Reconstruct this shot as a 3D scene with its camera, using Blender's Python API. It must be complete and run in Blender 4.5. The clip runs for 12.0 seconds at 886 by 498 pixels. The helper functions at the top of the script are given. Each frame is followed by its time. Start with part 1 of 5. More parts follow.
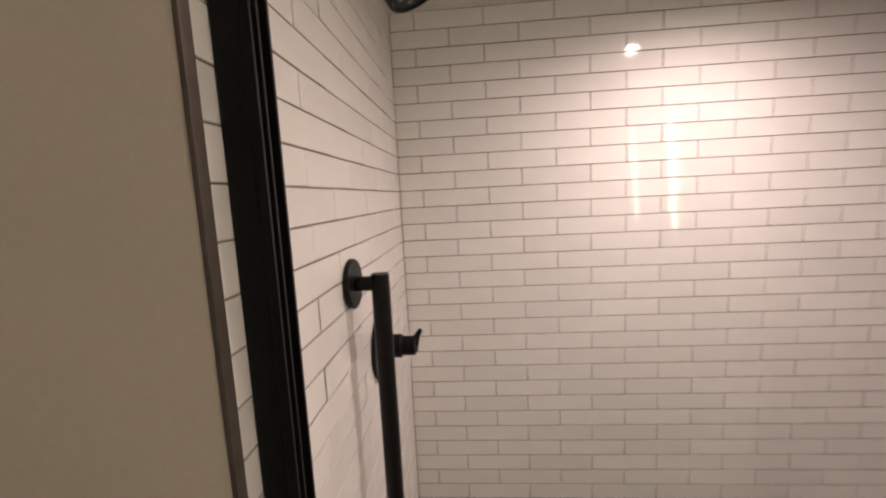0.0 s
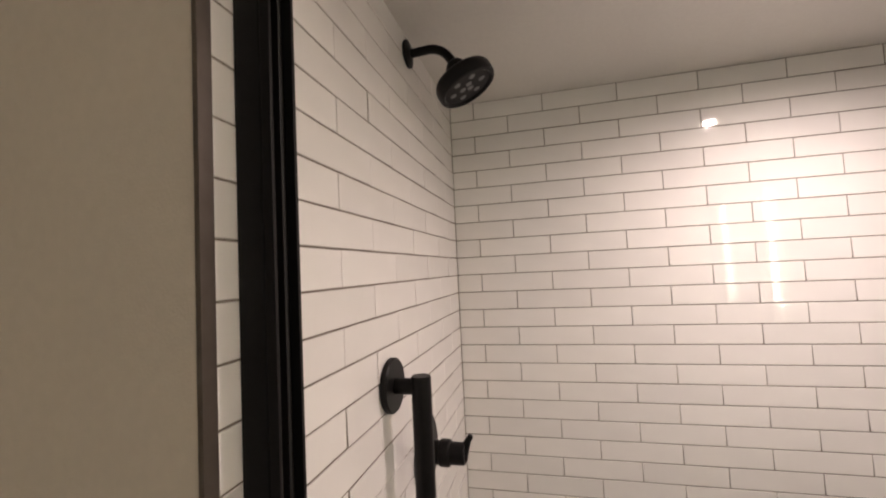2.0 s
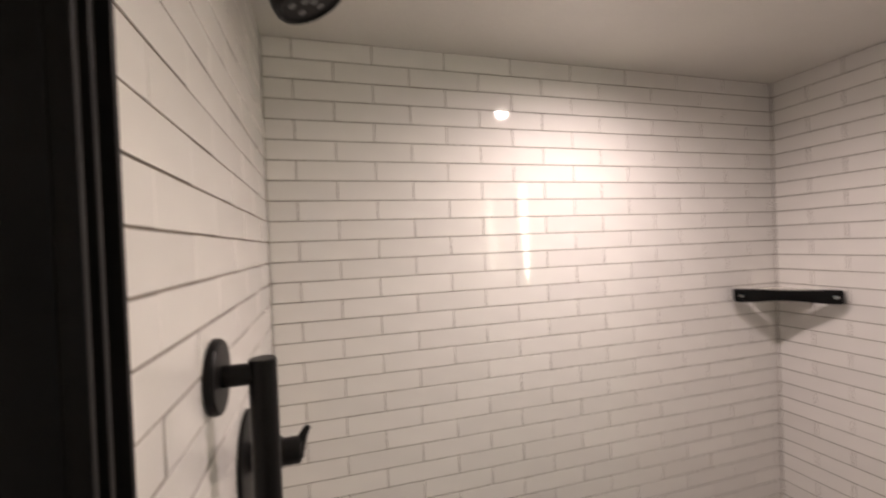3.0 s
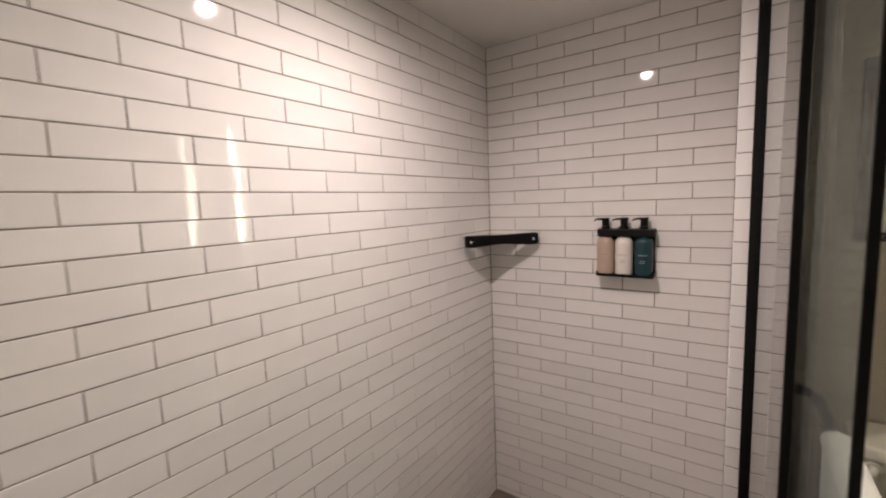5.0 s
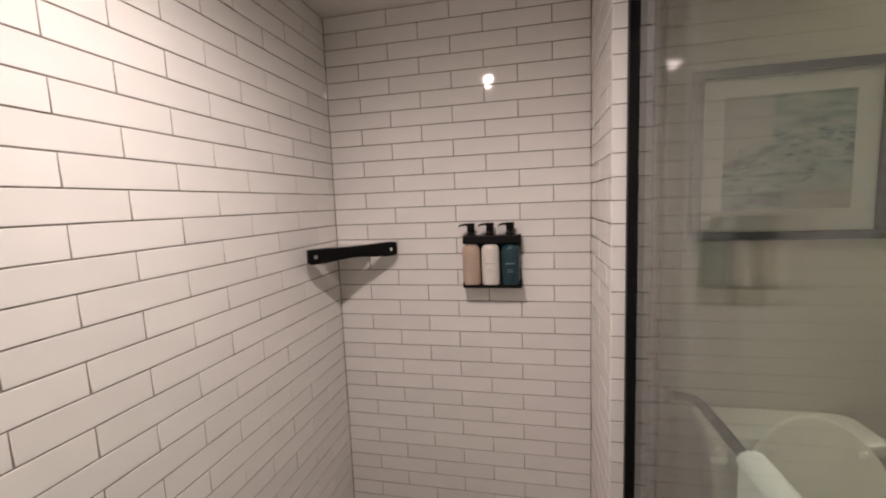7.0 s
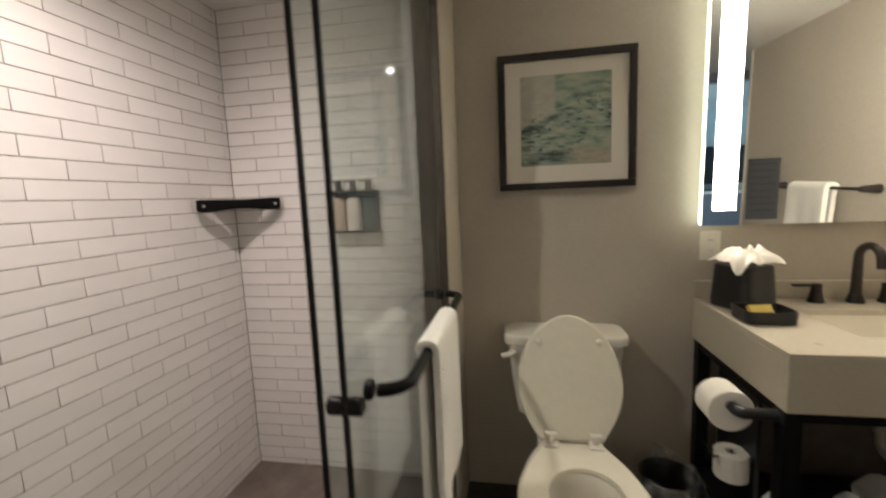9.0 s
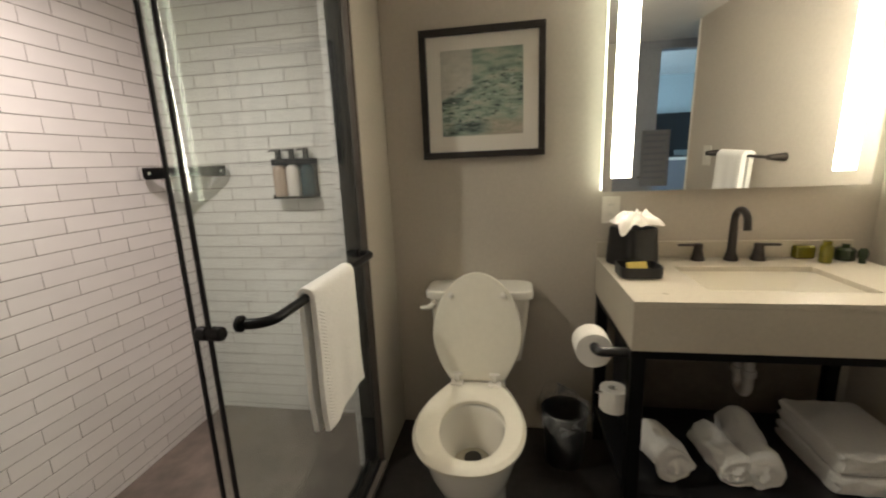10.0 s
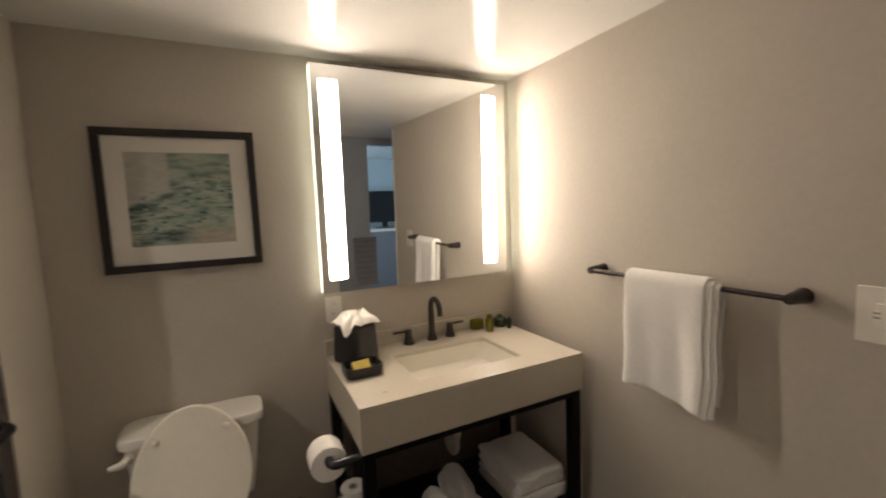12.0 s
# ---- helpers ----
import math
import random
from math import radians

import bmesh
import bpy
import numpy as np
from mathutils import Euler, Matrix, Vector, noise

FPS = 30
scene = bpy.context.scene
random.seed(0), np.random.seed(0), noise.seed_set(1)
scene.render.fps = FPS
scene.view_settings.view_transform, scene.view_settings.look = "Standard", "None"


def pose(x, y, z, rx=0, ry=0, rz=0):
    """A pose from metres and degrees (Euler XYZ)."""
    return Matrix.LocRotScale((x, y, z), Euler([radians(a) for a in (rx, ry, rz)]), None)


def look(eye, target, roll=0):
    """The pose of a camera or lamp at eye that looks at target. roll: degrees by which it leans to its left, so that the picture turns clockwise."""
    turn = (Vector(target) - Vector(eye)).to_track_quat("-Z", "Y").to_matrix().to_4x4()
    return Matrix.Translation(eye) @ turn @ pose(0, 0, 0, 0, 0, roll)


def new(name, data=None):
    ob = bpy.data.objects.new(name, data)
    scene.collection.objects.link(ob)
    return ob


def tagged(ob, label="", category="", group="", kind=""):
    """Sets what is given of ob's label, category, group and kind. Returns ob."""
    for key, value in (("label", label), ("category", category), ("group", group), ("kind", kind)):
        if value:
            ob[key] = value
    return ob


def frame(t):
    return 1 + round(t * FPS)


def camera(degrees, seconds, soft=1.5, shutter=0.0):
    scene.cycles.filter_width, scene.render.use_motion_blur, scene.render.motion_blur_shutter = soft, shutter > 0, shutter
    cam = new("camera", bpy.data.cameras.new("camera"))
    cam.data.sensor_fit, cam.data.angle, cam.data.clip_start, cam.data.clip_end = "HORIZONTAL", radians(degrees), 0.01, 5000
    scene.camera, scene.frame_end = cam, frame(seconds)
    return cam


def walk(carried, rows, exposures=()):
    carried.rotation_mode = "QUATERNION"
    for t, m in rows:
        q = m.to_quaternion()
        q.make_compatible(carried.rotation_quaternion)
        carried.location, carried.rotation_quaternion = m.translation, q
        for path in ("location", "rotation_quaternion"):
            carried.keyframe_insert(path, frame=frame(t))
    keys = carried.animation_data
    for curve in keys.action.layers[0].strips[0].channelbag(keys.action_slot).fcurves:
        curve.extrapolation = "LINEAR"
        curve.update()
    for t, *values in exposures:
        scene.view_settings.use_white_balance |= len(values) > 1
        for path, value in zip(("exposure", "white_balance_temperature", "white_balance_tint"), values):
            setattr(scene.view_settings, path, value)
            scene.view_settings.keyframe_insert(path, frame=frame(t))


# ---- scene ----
cam = camera(94.1, 12.0, soft=2.0, shutter=0.5)
PATH = [
    (0, (0.283, 0.086, 1.656), (0.129, 2.064, 1.403), -2.9),
    (0.5, (0.354, 0.117, 1.717), (-0.11, 2.051, 1.505), -2.8),
    (1, (0.373, 0.124, 1.772), (-0.136, 2.058, 1.765), -2.5),
    (1.5, (0.37, 0.135, 1.753), (-0.139, 2.067, 1.843), -2.7),
    (2, (0.333, 0.163, 1.705), (-0.154, 2.1, 1.808), -2.7),
    (2.5, (0.248, 0.233, 1.685), (0.162, 2.23, 1.749), -2.6),
    (3, (0.168, 0.293, 1.656), (0.721, 2.215, 1.634), -2.2),
    (3.5, (0.121, 0.354, 1.589), (1.095, 2.098, 1.467), -2.4),
    (3.7, (0.099, 0.377, 1.584), (1.217, 2.027, 1.426), -2.3),
    (5.5, (0.336, 0.768, 1.557), (2.089, 1.71, 1.355), -2.1),
    (6, (0.427, 0.848, 1.547), (2.294, 1.54, 1.358), -1.8),
    (6.5, (0.524, 0.873, 1.565), (2.443, 1.395, 1.358), -2.0),
    (8.3, (0.391, 0.590, 1.522), (2.352, 0.931, 1.316), -2.4),
    (8.5, (0.332, 0.489, 1.483), (2.292, 0.838, 1.297), -2.4),
    (9, (0.234, 0.258, 1.379), (2.187, 0.612, 1.132), -2.4),
    (9.5, (0.165, 0.07, 1.338), (2.1, 0.416, 0.97), -2.5),
    (10, (0.11, -0.091, 1.382), (2.036, 0.242, 0.970), -2.4),
    (10.5, (0.097, -0.171, 1.466), (2.049, -0.117, 1.036), -2.3),
    (11, (0.111, -0.104, 1.572), (2.043, -0.524, 1.268), -2.1),
    (11.5, (0.105, -0.08, 1.615), (1.971, -0.771, 1.41), -2.2),
    (12, (0.088, -0.15, 1.598), (1.873, -1.032, 1.408), -2.4),
]
walk(cam, [(t, look(eye, target, roll)) for t, eye, target, roll in PATH],
     [(0, 0.48, 6750, 20), (3.5, 0.54, 6520, 16), (5.5, 0.37, 6500, 16), (7, 0.40, 6480, 15), (8.5, 0.54, 6430, 13), (9, 0.60, 6450, 12), (9.5, 0.74, 6450, 12),
      (10.3, 0.66, 6520, 11), (11, 0.47, 6520, 13), (12, 0.30, 6640, 20)])

# ---- world and light ----
world = bpy.data.worlds.new("world")
world.use_nodes = True
scene.world = world
world.node_tree.nodes["Background"].inputs[0].default_value = (0.5, 0.6, 0.75, 1)
world.node_tree.nodes["Background"].inputs[1].default_value = 0.02


def spot_lamp(name, eye, target, watts, size, cone, colour, blend=0.5):
    data = bpy.data.lights.new(name, "SPOT")
    data.energy, data.shadow_soft_size, data.spot_size, data.spot_blend, data.color = watts, size, radians(cone), blend, colour
    ob = new(name, data)
    ob.matrix_world = look(eye, target)
    return ob


# the recessed lamp in the shower's ceiling, and the daylight in the bedroom beyond the entry
spot_lamp("shower_lamp_light", (1.082, 1.140, 2.322), (1.0821, 1.140, 0), 41, 0.024, 174, (1.0, 0.86, 0.79), 1.0)
bedroom = bpy.data.lights.new("bedroom_window_light", "AREA")
bedroom.shape, bedroom.size, bedroom.size_y, bedroom.energy, bedroom.color = "RECTANGLE", 1.4, 1.4, 36, (0.62, 0.83, 1.0)
new("bedroom_window_light", bedroom).matrix_world = look((-1.6, -0.6, 1.6), (-3.2, -2.6, 1.5))


# ---- materials ----
def material(name, colour, rough=0.5, metal=0.0, vary=0.06, grain=40.0, bump=0.0, bump_scale=200.0, coat=0.0, spots=0.0, spot_scale=3.0,
             island=False, emit=None, power=0.0, sheen=0.0, per_object=0.0):
    """A principled material with two scales of colour variation, roughness variation and fine relief."""
    m = bpy.data.materials.new(name)
    m.use_nodes = True
    nt = m.node_tree
    b = nt.nodes["Principled BSDF"]
    link = nt.links.new
    b.inputs["Roughness"].default_value, b.inputs["Metallic"].default_value = rough, metal
    b.inputs["Coat Weight"].default_value = coat
    b.inputs["Coat Roughness"].default_value = 0.08
    b.inputs["Sheen Weight"].default_value = sheen
    co = nt.nodes.new("ShaderNodeTexCoord")
    fine = nt.nodes.new("ShaderNodeTexNoise")
    fine.inputs["Scale"].default_value, fine.inputs["Detail"].default_value = grain, 6
    link(co.outputs["Object"], fine.inputs["Vector"])
    wide = nt.nodes.new("ShaderNodeTexNoise")
    wide.inputs["Scale"].default_value, wide.inputs["Detail"].default_value = spot_scale, 3
    link(co.outputs["Object"], wide.inputs["Vector"])
    rgb = nt.nodes.new("ShaderNodeRGB")
    rgb.outputs[0].default_value = (*colour, 1)
    hsv = nt.nodes.new("ShaderNodeHueSaturation")
    link(rgb.outputs[0], hsv.inputs["Color"])
    ramp = nt.nodes.new("ShaderNodeMapRange")
    ramp.inputs["From Min"].default_value, ramp.inputs["From Max"].default_value = 0.3, 0.7
    ramp.inputs["To Min"].default_value, ramp.inputs["To Max"].default_value = 1 - vary, 1 + vary
    link(fine.outputs[0], ramp.inputs["Value"])
    ramp2 = nt.nodes.new("ShaderNodeMapRange")
    ramp2.inputs["From Min"].default_value, ramp2.inputs["From Max"].default_value = 0.35, 0.65
    ramp2.inputs["To Min"].default_value, ramp2.inputs["To Max"].default_value = 1 - spots, 1 + spots * 0.5
    link(wide.outputs[0], ramp2.inputs["Value"])
    mul = nt.nodes.new("ShaderNodeMath")
    mul.operation = "MULTIPLY"
    link(ramp.outputs[0], mul.inputs[0])
    link(ramp2.outputs[0], mul.inputs[1])
    last = mul.outputs[0]
    if per_object:
        info = nt.nodes.new("ShaderNodeObjectInfo")
        r3 = nt.nodes.new("ShaderNodeMapRange")
        r3.inputs["To Min"].default_value, r3.inputs["To Max"].default_value = 1 - per_object, 1 + per_object
        link(info.outputs["Random"], r3.inputs["Value"])
        mul2 = nt.nodes.new("ShaderNodeMath")
        mul2.operation = "MULTIPLY"
        link(last, mul2.inputs[0])
        link(r3.outputs[0], mul2.inputs[1])
        last = mul2.outputs[0]
    link(last, hsv.inputs["Value"])
    link(hsv.outputs[0], b.inputs["Base Color"])
    rr = nt.nodes.new("ShaderNodeMapRange")
    rr.inputs["To Min"].default_value, rr.inputs["To Max"].default_value = max(rough * 0.85, 0.02), min(rough * 1.15, 1)
    link(wide.outputs[0], rr.inputs["Value"])
    link(rr.outputs[0], b.inputs["Roughness"])
    if bump:
        bn = nt.nodes.new("ShaderNodeTexNoise")
        bn.inputs["Scale"].default_value, bn.inputs["Detail"].default_value = bump_scale, 4
        link(co.outputs["Object"], bn.inputs["Vector"])
        bp = nt.nodes.new("ShaderNodeBump")
        bp.inputs["Strength"].default_value, bp.inputs["Distance"].default_value = bump, 0.004
        link(bn.outputs[0], bp.inputs["Height"])
        link(bp.outputs[0], b.inputs["Normal"])
    if emit:
        b.inputs["Emission Color"].default_value = (*emit, 1)
        b.inputs["Emission Strength"].default_value = power
    return m


def glass_material(name, tint, index=1.5, rough=0.0, film=0.0):
    """Clear sheet glass: what lies behind it, tinted, with a Fresnel reflection on top."""
    m = bpy.data.materials.new(name)
    m.use_nodes = True
    nt = m.node_tree
    nt.nodes.remove(nt.nodes["Principled BSDF"])
    out = nt.nodes["Material Output"]
    clear, shine, mix, facing, power, scale = (nt.nodes.new("ShaderNode" + k) for k in ("BsdfTransparent", "BsdfGlossy", "MixShader", "LayerWeight", "Math", "Math"))
    clear.inputs[0].default_value = (*tint, 1)
    shine.inputs["Roughness"].default_value = rough
    facing.inputs[0].default_value = 0.5
    straight = ((index - 1) / (index + 1)) ** 2
    power.operation, power.inputs[1].default_value = "POWER", 5
    scale.operation, scale.inputs[1].default_value, scale.inputs[2].default_value = "MULTIPLY_ADD", 0.9, straight
    nt.links.new(facing.outputs["Facing"], power.inputs[0])
    nt.links.new(power.outputs[0], scale.inputs[0])
    nt.links.new(scale.outputs[0], mix.inputs[0])
    nt.links.new(shine.outputs[0], mix.inputs[2])
    nt.links.new(mix.outputs[0], out.inputs[0])
    if not film:
        nt.links.new(clear.outputs[0], mix.inputs[1])
        return m
    # dried water and soap: a thin uneven film
    haze, coat, co, spots, amount = (nt.nodes.new("ShaderNode" + k) for k in ("BsdfTranslucent", "MixShader", "TexCoord", "TexNoise", "MapRange"))
    haze.inputs[0].default_value = (0.85, 0.9, 0.88, 1)
    spots.inputs["Scale"].default_value, spots.inputs["Detail"].default_value = 5.0, 5
    amount.inputs["From Min"].default_value, amount.inputs["From Max"].default_value = 0.3, 0.7
    amount.inputs["To Min"].default_value, amount.inputs["To Max"].default_value = film * 0.6, film * 1.4
    nt.links.new(co.outputs["Object"], spots.inputs["Vector"])
    nt.links.new(spots.outputs[0], amount.inputs["Value"])
    nt.links.new(amount.outputs[0], coat.inputs[0])
    nt.links.new(clear.outputs[0], coat.inputs[1])
    nt.links.new(haze.outputs[0], coat.inputs[2])
    nt.links.new(coat.outputs[0], mix.inputs[1])
    return m


def film_material(name, colour, cover):
    """Thin cloudy plastic film."""
    m = bpy.data.materials.new(name)
    m.use_nodes = True
    nt = m.node_tree
    b = nt.nodes["Principled BSDF"]
    b.inputs["Base Color"].default_value, b.inputs["Roughness"].default_value = (*colour, 1), 0.18
    clear, mix = nt.nodes.new("ShaderNodeBsdfTransparent"), nt.nodes.new("ShaderNodeMixShader")
    wrinkle, span = nt.nodes.new("ShaderNodeTexNoise"), nt.nodes.new("ShaderNodeMapRange")
    wrinkle.inputs["Scale"].default_value, wrinkle.inputs["Detail"].default_value, wrinkle.inputs["Distortion"].default_value = 8.0, 3, 1.2
    place = nt.nodes.new("ShaderNodeTexCoord")
    nt.links.new(place.outputs["Object"], wrinkle.inputs["Vector"])
    span.inputs["From Min"].default_value, span.inputs["From Max"].default_value = 0.46, 0.66
    span.inputs["To Min"].default_value, span.inputs["To Max"].default_value = cover * 0.12, cover * 2.2
    nt.links.new(wrinkle.outputs[0], span.inputs["Value"])
    nt.links.new(span.outputs[0], mix.inputs[0])
    nt.links.new(clear.outputs[0], mix.inputs[1])
    nt.links.new(b.outputs[0], mix.inputs[2])
    nt.links.new(mix.outputs[0], nt.nodes["Material Output"].inputs[0])
    return m


M = dict(
    tile=material("white_glazed_tile", (0.85, 0.825, 0.80), 0.055, vary=0.015, grain=6, bump=0.02, bump_scale=14, per_object=0.035, spots=0.02, spot_scale=9),
    grout=material("grey_brown_grout", (0.22, 0.185, 0.155), 0.9, vary=0.2, grain=120, bump=0.4, bump_scale=500),
    paint=material("taupe_wall_paint", (0.53, 0.478, 0.408), 0.72, vary=0.03, grain=60, bump=0.12, bump_scale=260, spots=0.04, spot_scale=1.2),
    ceiling=material("white_ceiling_paint", (0.80, 0.775, 0.735), 0.13, vary=0.02, grain=80, bump=0.1, bump_scale=180, spots=0.03),
    black=material("matt_black_metal", (0.006, 0.0056, 0.0056), 0.42, metal=0.1, vary=0.2, grain=90, spots=0.1),
    bronze=material("dark_bronze_metal", (0.05, 0.042, 0.037), 0.38, metal=0.6, vary=0.15, grain=60),
    trim=material("grey_metal_trim", (0.11, 0.09, 0.075), 0.5, metal=0.6, vary=0.1),
    chrome=material("chrome", (0.75, 0.75, 0.75), 0.12, metal=1.0, vary=0.02),
    mirror=material("silvered_mirror", (0.9, 0.92, 0.91), 0.008, metal=1.0, vary=0.0),
    bar=material("glowing_frosted_bar", (0.9, 0.9, 0.88), 0.4, emit=(1.0, 0.91, 0.73), power=32.0),
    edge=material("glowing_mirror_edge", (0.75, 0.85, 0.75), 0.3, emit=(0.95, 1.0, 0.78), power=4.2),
    lampglow=material("glowing_lamp_lens", (0.9, 0.9, 0.9), 0.4, emit=(1.0, 0.88, 0.75), power=75.0),
    glass=glass_material("greenish_shower_glass", (0.972, 1.0, 0.988), 1.5, film=0.012),
    bottom_floor=material("dark_charcoal_floor", (0.035, 0.031, 0.028), 0.35, vary=0.25, grain=25, bump=0.08, spots=0.2, spot_scale=4),
    shower_floor=material("grey_brown_shower_floor", (0.2, 0.165, 0.14), 0.5, vary=0.12, grain=18, bump=0.15, bump_scale=90, spots=0.25, spot_scale=7),
    porcelain=material("white_porcelain", (0.85, 0.815, 0.74), 0.08, vary=0.01, coat=0.5, grain=5),
    basin=material("cream_porcelain", (0.86, 0.81, 0.70), 0.1, vary=0.01, coat=0.3, grain=5),
    # brown of the sheet that stands in for shade under the vanity
    board=material("shade_brown_sheet", (0.13, 0.108, 0.086), 0.55, vary=0.12, grain=25, bump=0.05, bump_scale=300),
    seat=material("cream_toilet_seat", (0.83, 0.785, 0.67), 0.22, vary=0.02),
    plastic=material("white_plastic", (0.83, 0.79, 0.71), 0.25, vary=0.015),
    stone=material("beige_quartz", (0.56, 0.505, 0.41), 0.3, vary=0.035, grain=70, spots=0.015, spot_scale=9),
    towel=material("white_terry", (0.89, 0.865, 0.82), 0.95, vary=0.05, grain=150, bump=0.3, bump_scale=260, sheen=0.35),
    paper=material("white_tissue_paper", (0.90, 0.86, 0.79), 0.9, vary=0.02, bump=0.1, bump_scale=120),
    leather=material("black_box_finish", (0.014, 0.014, 0.015), 0.3, vary=0.15, grain=40, bump=0.05),
    soap=material("yellow_soap_wrapper", (0.66, 0.50, 0.11), 0.45, vary=0.06),
    mat_board=material("cream_mat_board", (0.84, 0.80, 0.72), 0.8, vary=0.02, grain=200),
    frame=material("dark_stained_frame", (0.014, 0.010, 0.008), 0.5, vary=0.25, grain=30),
    beige_bottle=material("beige_bottle", (0.50, 0.38, 0.30), 0.3, vary=0.03),
    white_bottle=material("white_bottle", (0.78, 0.72, 0.67), 0.3, vary=0.02),
    teal_bottle=material("teal_bottle", (0.012, 0.045, 0.058), 0.25, vary=0.04),
    bedroom_wall=material("pale_blue_wall", (0.45, 0.55, 0.58), 0.7, vary=0.03),
    hall_wall=material("slate_hall_wall", (0.20, 0.205, 0.225), 0.6, vary=0.05),
    bag=film_material("clear_bin_liner", (0.55, 0.55, 0.55), 0.24),
    amber=material("olive_amber_glass", (0.17, 0.15, 0.012), 0.15, vary=0.1),
    green=material("dark_green_bottle", (0.02, 0.035, 0.012), 0.15, vary=0.1),
    navy=material("navy_print", (0.11, 0.12, 0.14), 0.4, vary=0.05),
    print_line=material("pale_print", (0.085, 0.095, 0.12), 0.5, vary=0.02),
    water=material("toilet_water", (0.5, 0.46, 0.36), 0.03, vary=0.02),
    drain=material("dark_drain", (0.03, 0.025, 0.02), 0.5),
    faint_print=material("faint_grey_print", (0.36, 0.30, 0.27), 0.4, vary=0.05),
    pale_teal_print=material("pale_teal_print", (0.20, 0.27, 0.29), 0.4, vary=0.05),
    satin=material("satin_nickel", (0.55, 0.53, 0.50), 0.36, metal=0.7, vary=0.06, grain=30),
    nozzle=material("grey_rubber_nozzle", (0.16, 0.16, 0.16), 0.5),
)


M["black"].node_tree.nodes["Principled BSDF"].inputs["Specular IOR Level"].default_value = 0.2


# ---- building helpers ----
def box_bm(x0, x1, y0, y1, z0, z1, bevel=0.0, segments=2, bm=None):
    bm = bm or bmesh.new()
    res = bmesh.ops.create_cube(bm, size=1)
    bmesh.ops.scale(bm, vec=(x1 - x0, y1 - y0, z1 - z0), verts=res["verts"])
    bmesh.ops.translate(bm, vec=((x0 + x1) / 2, (y0 + y1) / 2, (z0 + z1) / 2), verts=res["verts"])
    if bevel:
        edges = list({e for v in res["verts"] for e in v.link_edges})
        bmesh.ops.bevel(bm, geom=edges, offset=bevel, segments=segments, affect="EDGES", profile=0.5)
    return bm


def turned(profile, steps=32, bm=None, m=None):
    """A body of revolution about z from a list of (radius, height)."""
    bm = bm or bmesh.new()
    rings = []
    for r, z in profile:
        rings.append([bm.verts.new((max(r, 1e-5) * math.cos(2 * math.pi * i / steps), max(r, 1e-5) * math.sin(2 * math.pi * i / steps), z)) for i in range(steps)])
    for a, b in zip(rings, rings[1:]):
        for i in range(steps):
            bm.faces.new((a[i], a[(i + 1) % steps], b[(i + 1) % steps], b[i]))
    bm.faces.new(rings[0][::-1])
    bm.faces.new(rings[-1])
    if m is not None:
        bmesh.ops.transform(bm, matrix=m, verts=[v for ring in rings for v in ring])
    return bm


def tube(points, radius, steps=14, bm=None, close=False, squash=1.0):
    """A round bar along points, with mitred rings."""
    bm = bm or bmesh.new()
    pts = [Vector(p) for p in points]
    rings, side = [], None
    for i, p in enumerate(pts):
        d = (pts[min(i + 1, len(pts) - 1)] - pts[max(i - 1, 0)]).normalized()
        if side is None:
            side = d.orthogonal().normalized()
        side = (side - d * side.dot(d)).normalized()
        up = d.cross(side)
        r = radius[i] if isinstance(radius, (list, tuple)) else radius
        rings.append([bm.verts.new(p + r * (math.cos(2 * math.pi * k / steps) * side + squash * math.sin(2 * math.pi * k / steps) * up)) for k in range(steps)])
    for a, b in zip(rings, rings[1:]):
        for k in range(steps):
            bm.faces.new((a[k], a[(k + 1) % steps], b[(k + 1) % steps], b[k]))
    bm.faces.new(rings[0][::-1])
    bm.faces.new(rings[-1])
    return bm


def arc(centre, radius, a0, a1, u, v, n=10):
    c, u, v = Vector(centre), Vector(u), Vector(v)
    return [c + radius * (math.cos(radians(a0 + (a1 - a0) * i / n)) * u + math.sin(radians(a0 + (a1 - a0) * i / n)) * v) for i in range(n + 1)]


def mesh_of(name, bm, mat, smooth=True):
    bmesh.ops.recalc_face_normals(bm, faces=bm.faces)
    me = bpy.data.meshes.new(name)
    bm.to_mesh(me)
    bm.free()
    if smooth:
        me.polygons.foreach_set("use_smooth", [True] * len(me.polygons))
        me.set_sharp_from_angle(angle=radians(38))
    me.materials.append(mat)
    return me


HERE = Vector((0, 0, 0))                  # the corner from which the things of a space are set out
SHOWER, TOILET, VANITY = Vector((0, 0, 0)), Vector((-0.018, -0.012, 0.018)), Vector((-0.018, -0.024, 0.024))


def set_out_from(corner):
    HERE.xyz = corner


def part(name, bm, mat, parent, label=""):
    """One mesh object, drawn in world metres, under a thing or under a part."""
    base = -HERE
    up = parent
    while up is not None:
        base += up.location
        up = up.parent
    bmesh.ops.translate(bm, vec=-base, verts=bm.verts)
    flat = len(bm.faces) < 400
    ob = new(name, mesh_of(name, bm, mat))
    if flat:
        even = ob.modifiers.new("even_normals", "WEIGHTED_NORMAL")
        even.keep_sharp = True
    ob.parent = parent
    if label:
        ob["label"] = label
    return ob


def thing(name, label, category, group="", kind="", place=(0, 0, 0)):
    ob = new(name)
    ob.location = Vector(place) + HERE
    ob.empty_display_size = 0.05
    return tagged(ob, label, category, group, kind)


def structure(name, bm, mat, label="", category=""):
    return tagged(part(name, bm, mat, None), label, category or name.split("_")[0], kind="structure")


